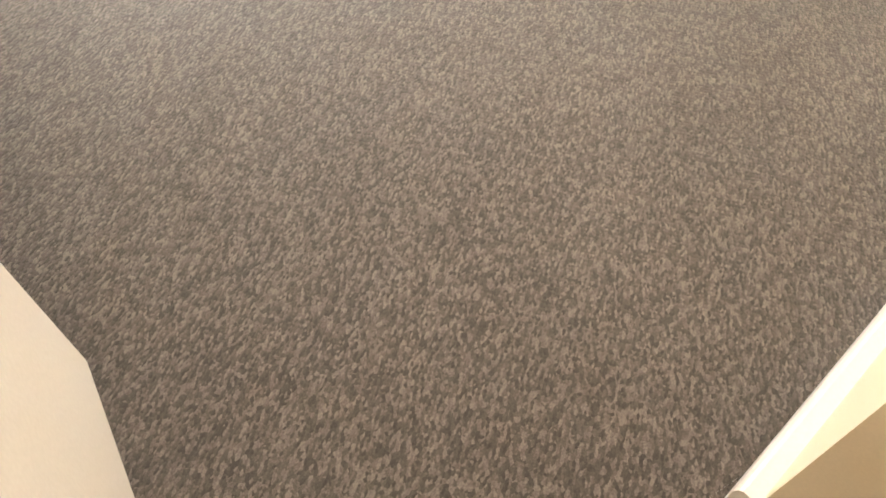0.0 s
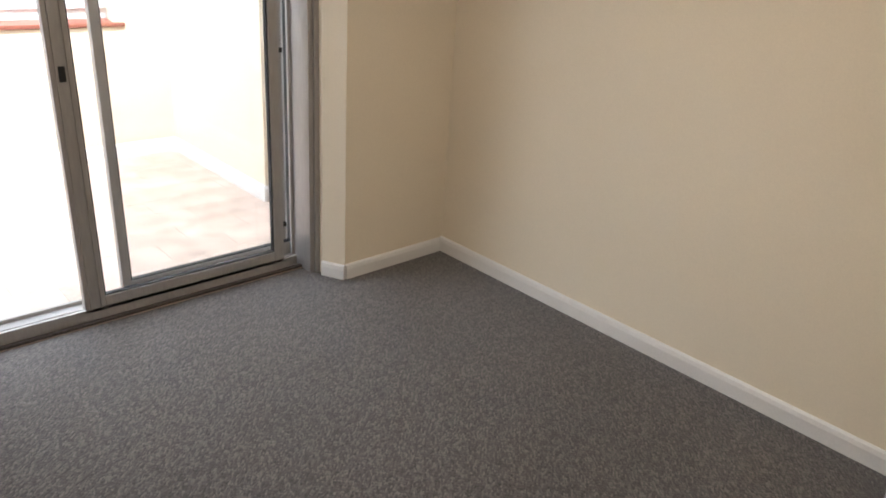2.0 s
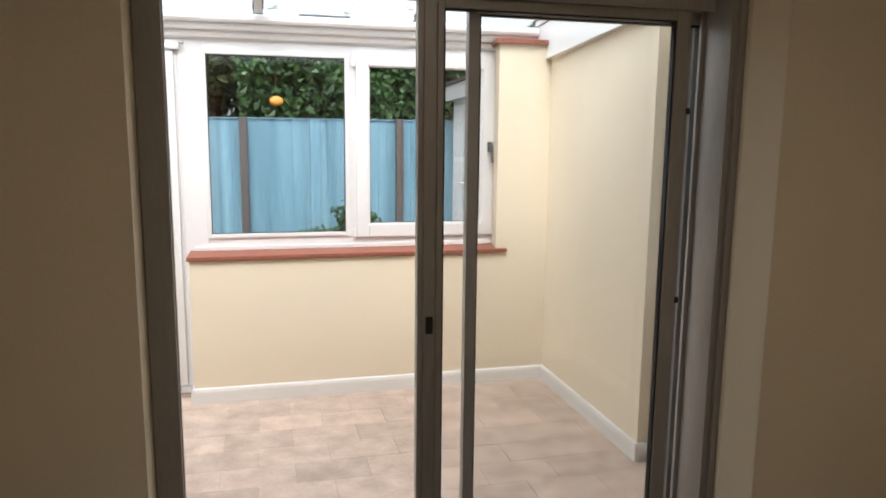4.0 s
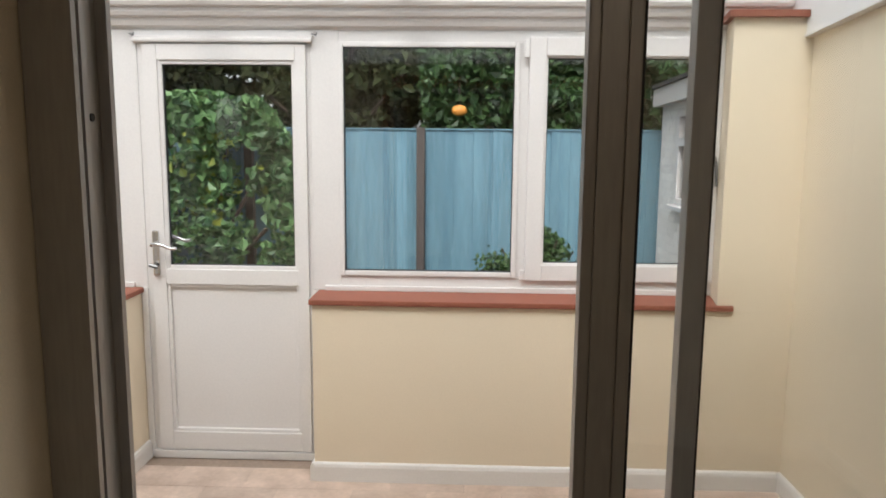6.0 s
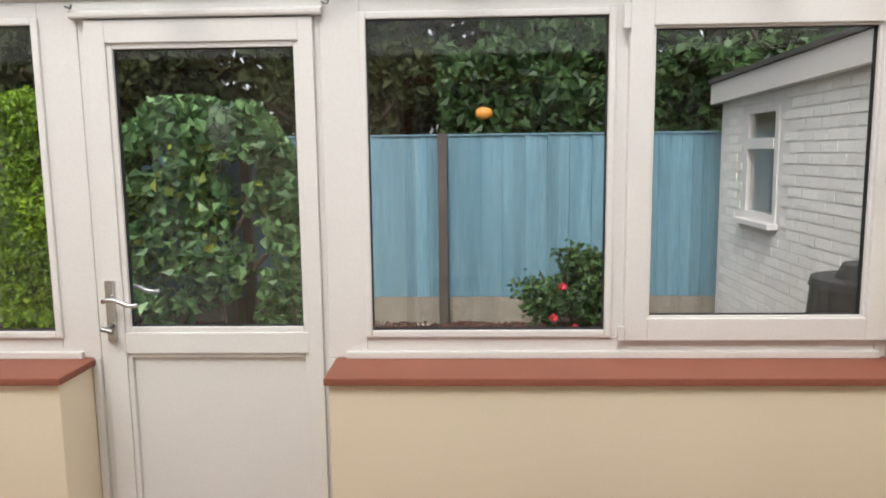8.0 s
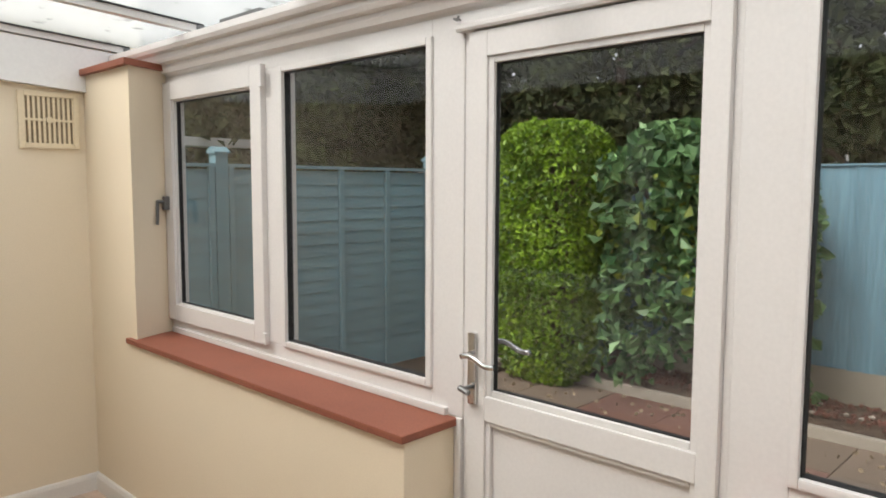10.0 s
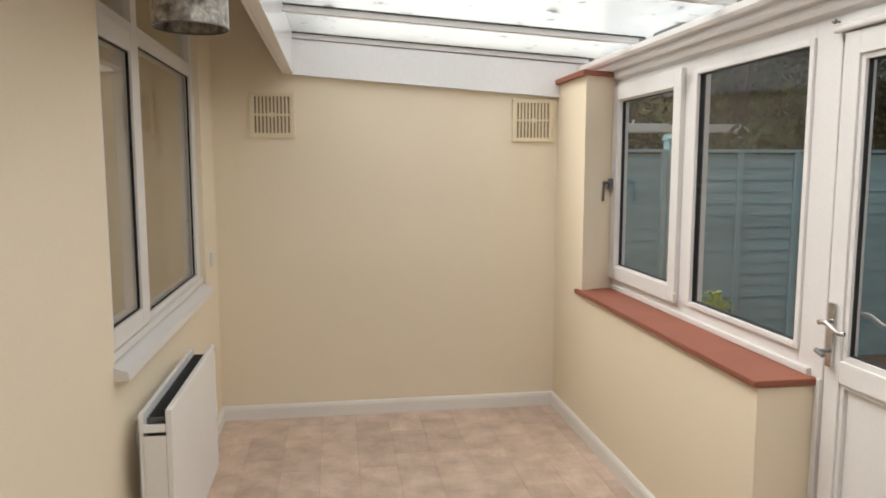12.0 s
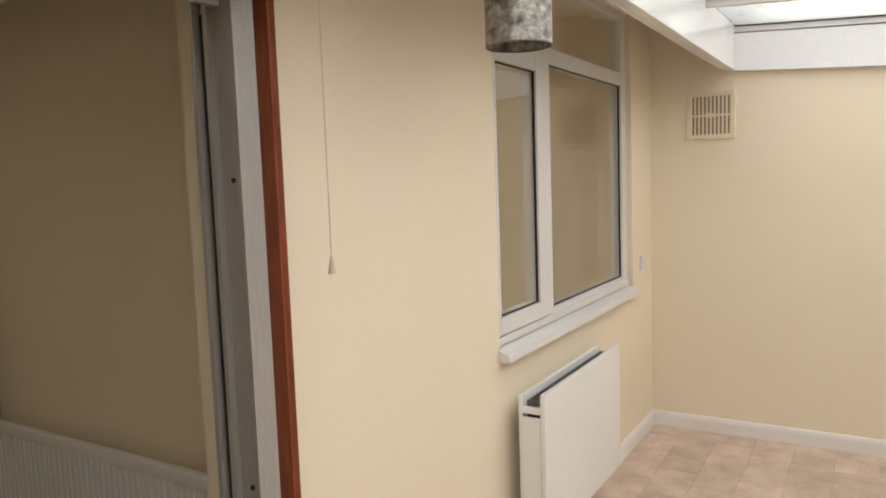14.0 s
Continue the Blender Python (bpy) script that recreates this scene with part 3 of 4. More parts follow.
# white frames of the outer wall
def casement(parent_name, x0, x1, handle_x, hinge_x):
    """An opening light: sash with glass, handle and hinge."""
    w = thing(parent_name, "white upvc opening window with grey lever handle, closed", "window", "structure")
    g0, g1 = x0 + 0.078, x1 - 0.078
    part("sash", ring(bmesh.new(), "y", x0, x1, 0.945, 2.085, 7.055, 7.125, (0.078, 0.078, 0.078, 0.085), 0.005), M_UPVC, w)
    part("glazing_bead", ring(bmesh.new(), "y", g0 - 0.002, g1 + 0.002, 1.018, 2.004, 7.068, 7.10, 0.012, 0.003), M_UPVC, w)
    part("gasket", ring(bmesh.new(), "y", g0 + 0.009, g1 - 0.009, 1.028, 1.993, 7.082, 7.10, 0.005, 0), M_GASKET, w)
    pane(w, "y", g0 + 0.006, g1 - 0.006, 1.026, 1.996, 7.094)
    h = part("handle", blk(handle_x - 0.014, handle_x + 0.014, 7.03, 7.056, 1.48, 1.545, 0.005), M_GREYM, w, "grey metal lever handle")
    part("lever", rod(rod(bmesh.new(), (handle_x, 7.035, 1.52), (handle_x, 7.00, 1.52), 0.008), (handle_x, 7.002, 1.525), (handle_x + 0.005, 6.995, 1.41), 0.008), M_GREYM, h)
    part("hinge", blk(hinge_x - 0.011, hinge_x + 0.011, 7.04, 7.056, 1.99, 2.07, 0.004), M_UPVC, w)
    part("hinge", blk(hinge_x - 0.011, hinge_x + 0.011, 7.04, 7.056, 0.95, 1.0, 0.004), M_UPVC, w)
    return w


def fixed_light(name, x0, x1):
    """A fixed light between the posts: bead, gasket and glass."""
    w = thing(name, "white upvc fixed window pane", "window", "structure")
    part("glazing_bead", ring(bmesh.new(), "y", x0 - 0.022, x1 + 0.022, 0.955, 2.063, 7.068, 7.12, 0.024, 0.006), M_UPVC, w)
    part("gasket", ring(bmesh.new(), "y", x0, x1, 0.977, 2.041, 7.084, 7.11, 0.005, 0), M_GASKET, w)
    pane(w, "y", x0, x1, 0.977, 2.041, 7.096)
    return w


for nm, x0, x1, mids in (("window_frame_west", -2.845, -0.868, ((-1.955, -1.84),)), ("window_frame_east", -0.042, 1.90, ((0.945, 0.985),))):
    fr = thing(nm, "white upvc window frame over the low wall", "window frame", "structure")
    m0, m1 = mids[0]
    if "west" in nm:
        part("post", blk(x1 - 0.135, x1, 7.08, 7.15, 0.88, 2.115, 0.005), M_UPVC, fr)
        part("post", blk(x0, x0 + 0.055, 7.08, 7.15, 0.88, 2.115, 0.005), M_UPVC, fr)
        part("mullion", blk(-1.96, m1, 7.08, 7.15, 0.955, 2.065, 0.005), M_UPVC, fr)
        part("rail", blk(x0 + 0.055, x1 - 0.135, 7.08, 7.15, 0.88, 0.957, 0.005), M_UPVC, fr)
        part("rail", blk(x0 + 0.055, x1 - 0.135, 7.08, 7.15, 2.062, 2.115, 0.005), M_UPVC, fr)
        part("sill_bead", blk(x0 + 0.06, x1 - 0.06, 7.062, 7.082, 0.88, 0.905, 0.005), M_UPVC, fr)
    else:
        part("post", blk(x0, x0 + 0.135, 7.08, 7.15, 0.88, 2.115, 0.005), M_UPVC, fr)
        part("post", blk(x1 - 0.055, x1, 7.08, 7.15, 0.88, 2.115, 0.005), M_UPVC, fr)
        part("mullion", blk(0.94, 1.0, 7.08, 7.15, 0.955, 2.065, 0.005), M_UPVC, fr)
        part("rail", blk(x0 + 0.135, x1 - 0.055, 7.08, 7.15, 0.88, 0.957, 0.005), M_UPVC, fr)
        part("rail", blk(x0 + 0.135, x1 - 0.055, 7.08, 7.15, 2.062, 2.115, 0.005), M_UPVC, fr)
        part("sill_bead", blk(x0 + 0.06, x1 - 0.04, 7.062, 7.082, 0.88, 0.905, 0.005), M_UPVC, fr)
fixed_light("window_fixed", 0.112, 0.922)
fixed_light("window_fixed", -1.818, -1.020)
casement("window_opening", 0.985, 1.878, 1.846, 0.972)
casement("window_opening", -2.802, -1.945, -2.772, -1.928)

# garden door
frame_d = thing("door_frame", "white upvc frame of the garden door", "door frame", "structure")
part("jamb", blk(-0.868, -0.838, 7.085, 7.15, 0, 2.06, 0.004), M_UPVC, frame_d)
part("jamb", blk(-0.062, -0.042, 7.085, 7.15, 0, 2.06, 0.004), M_UPVC, frame_d)
part("head", prism(bmesh.new(), [(7.15, 2.055), (7.055, 2.055), (7.05, 2.062), (7.05, 2.072), (7.075, 2.085), (7.08, 2.115), (7.15, 2.115)], "x", -0.88, -0.03), M_UPVC, frame_d)
part("threshold", blk(-0.868, -0.042, 7.06, 7.15, 0.0, 0.04, 0.005), M_UPVC, frame_d)
part("cover_strip", blk(-0.897, -0.868, 7.07, 7.09, 0, 0.88, 0.004), M_UPVC, frame_d)
part("cover_strip", blk(-0.042, -0.013, 7.07, 7.09, 0, 0.88, 0.004), M_UPVC, frame_d)
door = thing("door_garden", "white upvc garden door, glazed above a plain panel, closed", "door", "structure")
bm = bmesh.new()
for a in ((-0.838, -0.768, 0.045, 2.05), (-0.112, -0.062, 0.045, 2.05), (-0.768, -0.112, 0.045, 0.14), (-0.768, -0.112, 0.90, 0.975), (-0.768, -0.112, 1.975, 2.05)):
    box(bm, a[0], a[1], 7.065, 7.13, a[2], a[3], 0.004)
part("leaf_frame", bm, M_UPVC, door)
part("panel", blk(-0.775, -0.105, 7.09, 7.12, 0.13, 0.91), M_UPVC, door)
part("panel_bead", ring(bmesh.new(), "y", -0.770, -0.110, 0.138, 0.902, 7.074, 7.10, 0.018, 0.005), M_UPVC, door)
part("glazing_bead", ring(bmesh.new(), "y", -0.770, -0.110, 0.973, 1.977, 7.074, 7.10, 0.021, 0.005), M_UPVC, door)
part("gasket", ring(bmesh.new(), "y", -0.750, -0.130, 0.993, 1.957, 7.086, 7.10, 0.005, 0), M_GASKET, door)
pane(door, "y", -0.755, -0.125, 0.99, 1.96, 7.096)
hd = part("door_handle", blk(-0.825, -0.793, 7.052, 7.066, 0.945, 1.165, 0.006), M_STEEL, door, "chrome lever handle with key in the lock")
bm = rod(bmesh.new(), (-0.81, 7.055, 1.10), (-0.81, 7.01, 1.10), 0.009)
tube(bm, [(-0.81 + 0.12 * k / 14, 7.012, 1.10 + 0.007 * math.sin(k / 14 * 6.0) - 0.012 * k / 14) for k in range(15)], 0.0085)
part("lever", bm, M_STEEL, hd, smooth=True)
part("key", rod(rod(bmesh.new(), (-0.81, 7.054, 1.0), (-0.81, 7.02, 1.0), 0.007), (-0.828, 7.02, 1.0), (-0.79, 7.02, 0.99), 0.009), M_GREYM, hd)
bm = rod(bmesh.new(), (-0.81, 7.12, 1.12), (-0.81, 7.17, 1.12), 0.009)
tube(bm, [(-0.81 + 0.13 * k / 14, 7.17, 1.12 + 0.007 * math.sin(k / 14 * 6.0) - 0.012 * k / 14) for k in range(15)], 0.0085)
part("outside_lever", bm, M_STEEL, hd, smooth=True)

# small curtain hooks beside the door head
for x in (-0.885, -0.025):
    b = rod(bmesh.new(), (x, 7.08, 2.095), (x, 7.05, 2.093), 0.0035, 8)
    rod(b, (x, 7.05, 2.093), (x + 0.02, 7.045, 2.085), 0.0035, 8)
    rod(b, (x + 0.02, 7.045, 2.085), (x + 0.024, 7.045, 2.098), 0.0035, 8)
    solid("curtain_hook", b, M_GREYM, "small bare metal hook screwed beside the door head", "hook", group="hooks over the garden door")

# side door in the alcove
dside = thing("door_side", "white upvc side door glazed above a solid panel", "door", "structure")
part("leaf_frame", ring(bmesh.new(), "x", 4.76, 5.56, 0.0, 2.06, 2.41, 2.47, (0.09, 0.09, 0.16, 0.1), 0.004), M_UPVC, dside)
part("mid_rail", blk(2.41, 2.47, 4.85, 5.47, 0.86, 0.95, 0.004), M_UPVC, dside)
part("panel", blk(2.43, 2.46, 4.85, 5.47, 0.16, 0.86), M_UPVC, dside)
pane(dside, "x", 4.85, 5.47, 0.95, 1.96, 2.44)

# ======== kitchen window in the house wall ========
kw = thing("window_kitchen", "white upvc kitchen window with a narrow opening light, closed", "window", "structure", at=(0.05, -0.04, 0.012))
part("window_frame", ring(bmesh.new(), "y", WX0, WX1, WZ0, WZ1, 4.62, 4.69, (0.09, 0.018, 0.075, 0.05), 0.005), M_UPVC, kw)
part("mullion", blk(-1.78, -1.695, 4.622, 4.688, WZ0 + 0.075, WZ1 - 0.05, 0.004), M_UPVC, kw)
part("transom", blk(WX0 + 0.09, -1.78, 4.622, 4.688, 2.085, 2.155, 0.004), M_UPVC, kw)
part("transom", blk(-1.695, WX1 - 0.018, 4.622, 4.688, 2.105, 2.155, 0.004), M_UPVC, kw)
sash = part("sash", ring(bmesh.new(), "y", -1.692, -1.188, 0.99, 2.105, 4.64, 4.712, (0.11, 0.022, 0.07, 0.075), 0.005), M_UPVC, kw)
part("gasket", ring(bmesh.new(), "y", -1.585, -1.208, 1.058, 2.032, 4.692, 4.702, 0.007, 0), M_GASKET, kw)
part("gasket", ring(bmesh.new(), "y", WX0 + 0.088, -1.778, 1.003, 2.087, 4.668, 4.678, 0.006, 0), M_GASKET, kw)
pane(kw, "y", -1.585, -1.208, 1.055, 2.035, 4.694)
pane(kw, "y", WX0 + 0.09, -1.78, 1.0, 2.09, 4.662)
pane(kw, "y", WX0 + 0.09, -1.78, 2.15, 2.455, 4.662)
pane(kw, "y", -1.695, WX1 - 0.018, 2.15, 2.455, 4.662)
part("window_sill", prism(bmesh.new(), [(4.69, 0.955), (4.765, 0.93), (4.77, 0.902), (4.69, 0.902)], "x", WX0 + 0.04, -1.15), M_UPVC, kw)
part("sill_rail", blk(WX0 + 0.06, WX1 + 0.02, 4.685, 4.715, 0.955, 0.985, 0.004), M_UPVC, kw)
bm = bmesh.new()
box(bm, -3.2, -2.2, 2.20, 2.26, 0, 2.6)
# unseen opening added in the back wall to brighten this room with daylight
box(bm, -2.2, -0.9, 2.20, 2.26, 0, 1.0)
box(bm, -2.2, -0.9, 2.20, 2.26, 2.1, 2.6)
box(bm, -3.2, -3.14, 2.26, Y_N, 0, 2.6)
box(bm, -0.96, -0.90, 2.26, Y_N, 0, 2.6)
box(bm, -3.2, -0.9, 2.20, Y_N, 2.6, 2.66)
box(bm, -3.2, -0.9, 2.20, Y_N, -0.06, 0.0)
solid("wall_kitchen", bm, M_WALL, "cream painted walls of the empty room behind the window", "wall", "structure")

# ======== patio door ========
wood = thing("door_subframe", "red-brown stained hardwood frame round the patio door", "door frame", "structure")
for x0, x1 in ((0.02, 0.072), (1.96, 2.05)):
    part("jamb", prism(bmesh.new(), [(x0, 4.682), (x0, 4.705), (x0 + 0.04, 4.742), (x0 + 0.046, 4.732), (x1, 4.732), (x1, 4.682)] if x0 < 1 else [(x0, 4.682), (x0, 4.725), (x1 - 0.05, 4.725), (x1 - 0.045, 4.735), (x1, 4.70), (x1, 4.682)], "z", 0.0, 2.10), M_WOOD, wood)
part("head", blk(0.107, 1.889, 4.852, 4.87, 2.03, 2.12, 0.004), M_WOOD, wood)
part("sill", blk(0.107, 1.889, 4.69, 4.709, 0.002, 0.014, 0.003), M_POST, wood)
pd = thing("door_patio", "aluminium sliding patio door, slid open", "door", "structure")
fx0, fx1 = 0.108, 1.957
bm = bmesh.new()
for y0, y1, d in ((4.600, 4.612, 0.07), (4.612, 4.635, 0.045), (4.635, 4.648, 0.062), (4.648, 4.712, 0.045), (4.712, 4.725, 0.062)):
    box(bm, fx0, fx0 + d, y0, y1, 0.0, 2.055)
part("jamb", bm, M_ALU, pd)
bm = bmesh.new()
for y0, y1, d in ((4.600, 4.615, 0.076), (4.615, 4.755, 0.098), (4.755, 4.768, 0.113), (4.768, 4.835, 0.098), (4.835, 4.850, 0.113)):
    box(bm, fx1 - d, fx1, y0, y1, 0.0, 2.055)
part("jamb", bm, M_ALU, pd)
bm = bmesh.new()
for y0, y1, d in ((4.685, 4.700, 0.07), (4.700, 4.755, 0.045), (4.755, 4.768, 0.062), (4.768, 4.835, 0.045), (4.835, 4.850, 0.062)):
    box(bm, fx0 + 0.071, fx1 - 0.114, y0, y1, 2.055 - d, 2.054)
part("head", bm, M_ALU, pd)
bm = bmesh.new()
for y0, y1, d in ((4.710, 4.725, 0.062), (4.725, 4.755, 0.035), (4.755, 4.768, 0.05), (4.768, 4.835, 0.035), (4.835, 4.850, 0.05)):
    box(bm, fx0 + 0.071, fx1 - 0.114, y0, y1, 0.001, d)
part("track", bm, M_ALU, pd)
for k, z in enumerate((0.45, 0.58, 0.63, 0.67, 0.92, 1.62)):
    part("screw", rod(bmesh.new(), (fx0 + 0.044, 4.685, z), (fx0 + 0.048, 4.685, z), 0.006, 12), M_GASKET, pd)
part("gasket", blk(fx0 + 0.045, fx0 + 0.058, 4.622, 4.634, 0.05, 1.98), M_GASKET, pd)


def slider(name, x0, x1, y, wl, wr):
    """A glazed panel of the patio door with stiles, rails, gaskets and glass."""
    p = part(name, ring(bmesh.new(), "y", x0, x1, 0.045, 2.005, y - 0.018, y + 0.018, (wl, wr, 0.06, 0.05), 0.003), M_ALU, pd)
    part("gasket", ring(bmesh.new(), "y", x0 + wl - 0.001, x1 - wr + 0.001, 0.104, 1.956, y - 0.012, y + 0.012, 0.006, 0), M_GASKET, p)
    pane(p, "y", x0 + wl, x1 - wr, 0.105, 1.955, y)
    return p


s1 = slider("sliding_panel", 0.876, 1.775, 4.728, 0.080, 0.048)
part("grip_rib", blk(0.894, 0.901, 4.702, 4.712, 0.06, 1.97), M_ALU, s1)
part("grip_rib", blk(0.935, 0.940, 4.702, 4.712, 0.06, 1.97), M_ALU, s1)
part("lock_plate", blk(0.904, 0.926, 4.703, 4.711, 0.965, 1.02, 0.003), M_GASKET, s1, "black lock cylinder")
slider("fixed_panel", 1.052, 1.895, 4.800, 0.036, 0.035)
for z in (0.22, 1.02, 1.66):
    part("buffer", blk(1.775, 1.798, 4.720, 4.736, z, z + 0.02, 0.003), M_GASKET, s1)

# ======== things: the carpeted room ========
leaf = thing("door_room", "cream painted flush door standing open against the wall", "door", "structure")
part("leaf", blk(-0.173, -0.135, 1.93, 2.717, 0.008, 2.0, 0.003), M_TRIM, leaf)


def ribbed_radiator(name, x_wall, y0, y1, z0, z1):
    """A panel radiator with pressed upright ribs, hung on a wall that faces +x."""
    r = thing(name, "white ribbed panel radiator on the cream wall", "radiator", at=(x_wall, y0, z0))
    def shifted(b):
        bmesh.ops.translate(b, verts=b.verts, vec=(-x_wall, -y0, -z0))
        return b
    prof, n = [], int((y1 - y0) / 0.033)
    for i in range(n):
        a = y0 + (y1 - y0) * i / n
        w = (y1 - y0) / n
        prof += [(x_wall + 0.090, a), (x_wall + 0.090, a + w * 0.3), (x_wall + 0.104, a + w * 0.45), (x_wall + 0.104, a + w * 0.85)]
    prof += [(x_wall + 0.090, y1), (x_wall + 0.07, y1), (x_wall + 0.07, y0)]
    part("front_panel", shifted(prism(bmesh.new(), prof, "z", z0 + 0.04, z1 - 0.045)), M_RAD, r)
    part("top_rail", shifted(blk(x_wall + 0.07, x_wall + 0.104, y0, y1, z1 - 0.045, z1, 0.008)), M_RAD, r)
    part("bottom_rail", shifted(blk(x_wall + 0.07, x_wall + 0.104, y0, y1, z0, z0 + 0.04, 0.008)), M_RAD, r)
    part("bracket", shifted(blk(x_wall, x_wall + 0.07, y0 + 0.2, y0 + 0.23, z0 + 0.1, z1 - 0.1)), M_RAD, r)
    part("bracket", shifted(blk(x_wall, x_wall + 0.07, y1 - 0.23, y1 - 0.2, z0 + 0.1, z1 - 0.1)), M_RAD, r)
    return r


ribbed_radiator("radiator", X_W, 2.80, 4.41, 0.11, 0.69)
for x, y in ((1.2, 3.0), (0.35, 1.1)):
    cl = thing("ceiling_light", "round white flush ceiling light", "ceiling light", at=(x, y, 2.35))
    part("base", cyl(bmesh.new(), 0, 0, -0.05, -0.001, 0.17, 0.19, 32), M_LAMPWHITE, cl)
sx, sy = along(0.72, 0.0)
sx2, sy2 = along(0.72, 0.03)
solid("cable_stub", rod(bmesh.new(), (sx, sy, 0.14), (sx2, sy2, 0.135), 0.012, 10), M_POST, "short dark brown cable end out of the wall", "cable")

# ======== things: the lean-to ========
rad = thing("radiator", "white flat-fronted double panel radiator under the kitchen window", "radiator", at=(-1.62, Y_H, 0.20))


def at_rad(b):
    bmesh.ops.translate(b, verts=b.verts, vec=(1.62, -Y_H, -0.20))
    return b


part("front_panel", at_rad(blk(-2.06, -1.15, 4.824, 4.845, 0.20, 0.79, 0.006)), M_RAD, rad)
part("back_panel", at_rad(blk(-2.06, -1.15, 4.735, 4.752, 0.20, 0.78, 0.006)), M_RAD, rad)
for i in range(30):
    x = -2.03 + i * 0.029
    part("fin", at_rad(blk(x, x + 0.002, 4.755, 4.822, 0.23, 0.755)), M_GREYM, rad)
for x in (-2.062, -1.152):
    part("side_strip", at_rad(blk(x, x + 0.004, 4.752, 4.824, 0.22, 0.70)), M_RAD, rad)
part("air_valve", at_rad(blk(-1.16, -1.14, 4.75, 4.826, 0.715, 0.74, 0.004)), M_RAD, rad)
for x in (-1.9, -1.35):
    part("bracket", at_rad(blk(x, x + 0.03, Y_H, 4.735, 0.3, 0.7)), M_RAD, rad)


def vent(y0, z0):
    """A square plaster louvre vent on the end wall, in two rows of upright slots."""
    v = thing("wall_vent", "cream painted square louvre vent on the end wall", "air vent", group="vents on the end wall", at=(HX0, y0, z0))
    s = 0.275
    # darker sheet behind the slats: the slots' shade put into its colour
    part("shade_backing", blk(0.0015, 0.004, 0.01, s - 0.01, 0.01, s - 0.01), M_DARK, v)
    part("frame", ring(bmesh.new(), "x", 0, s, 0, s, 0.0005, 0.016, 0.026, 0.003), M_VENT, v)
    part("cross_bar", blk(0.002, 0.014, 0.026, s - 0.026, s / 2 - 0.006, s / 2 + 0.006, 0.002), M_VENT, v)
    part("knob", rod(bmesh.new(), (0.004, s / 2, s / 2), (0.022, s / 2, s / 2), 0.016, 16), M_VENT, v)
    n = 10
    for r0, r1 in ((0.026, s / 2 - 0.006), (s / 2 + 0.006, s - 0.026)):
        for i in range(n + 1):
            y = 0.026 + (s - 0.052) * i / n
            part("slat", blk(0.003, 0.012, y - 0.0055, y + 0.0055, r0, r1), M_VENT, v)
    return v


vent(4.90, 1.795)
vent(6.555, 1.775)

shade = thing("pendant_light", "drum pendant shade in silver and brown patterned fabric", "pendant light", at=(-0.49, 5.08, 2.62))
bm = bmesh.new()
cyl(bm, 0, 0, -0.672, -0.43, 0.088, 0.088, 40, False)
cyl(bm, 0, 0, -0.672, -0.43, 0.085, 0.085, 40, False)
part("shade", bm, M_SHADE, shade, smooth=True)
for z in (-0.672, -0.43):
    b = bmesh.new()
    for i in range(32):
        a, c = i * math.tau / 32, (i + 1) * math.tau / 32
        rod(b, (0.0865 * math.cos(a), 0.0865 * math.sin(a), z), (0.0865 * math.cos(c), 0.0865 * math.sin(c), z), 0.0025, 6)
    part("rim", b, M_GREYM, shade)
b = rod(bmesh.new(), (-0.085, 0, -0.47), (0.085, 0, -0.47), 0.002, 6)
rod(b, (0, -0.085, -0.47), (0, 0.085, -0.47), 0.002, 6)
part("spider", b, M_GREYM, shade)
part("lamp_holder", cyl(bmesh.new(), 0, 0, -0.53, -0.44, 0.02, 0.016, 16), M_UPVC, shade)
part("flex", rod(bmesh.new(), (0, 0, -0.44), (0, 0, -0.02), 0.003, 8), M_UPVC, shade)
part("ceiling_rose", cyl(bmesh.new(), 0, 0, -0.025, -0.001, 0.045, 0.035, 24), M_UPVC, shade)

pull = thing("pull_cord", "thin cream pull cord with small wooden-looking end", "pull cord", at=(-0.025, 4.80, 2.62))
part("cord", rod(bmesh.new(), (0, 0, -1.19), (0, 0, -0.02), 0.0018, 6), M_CORD, pull)
part("cord_end", cyl(bmesh.new(), 0, 0, -1.225, -1.185, 0.010, 0.004, 12), M_CORD, pull)
part("switch", cyl(bmesh.new(), 0, 0, -0.03, -0.001, 0.04, 0.04, 24), M_UPVC, pull)
sw = thing("wall_switch", "small white fused switch plate near the corner", "switch", at=(-3.08, Y_H, 1.03))
part("plate", blk(0, 0.085, 0.0005, 0.012, 0, 0.085, 0.004), M_UPVC, sw)
part("rocker", blk(0.03, 0.055, 0.012, 0.017, 0.025, 0.06, 0.002), M_UPVC, sw)

# ======== garden ========
solid("ground", blk(-150, 150, -60, 200, -0.30, -0.135), M_GRASS, "rough grassy ground", "ground", "structure")
solid("ground_bed", (lambda b: (box(b, -4.3, 2.6, 10.72, 11.28, -0.14, -0.03), box(b, -4.3, -3.5, 8.0, 10.66, -0.14, -0.06))[-1])(bmesh.new()), M_SOIL, "dark soil and bark of the flower bed", "flower bed", "structure")
bm = bmesh.new()
bmesh.ops.create_grid(bm, x_segments=90, y_segments=16, size=0.5, matrix=Matrix.LocRotScale((-0.8, 11.0, 0.0), None, (6.9, 0.55, 1)))
for v in bm.verts:
    v.co.z += 0.035 * noise.noise(v.co * 6) + 0.02 * noise.noise(v.co * 22) - 0.03 * max(0, (10.80 - v.co.y) * 10)
solid("bark_mulch", bm, M_SOIL, "uneven dark bark mulch along the fence", "mulch", "stuff")
chips = bmesh.new()
crng = np.random.default_rng(77)
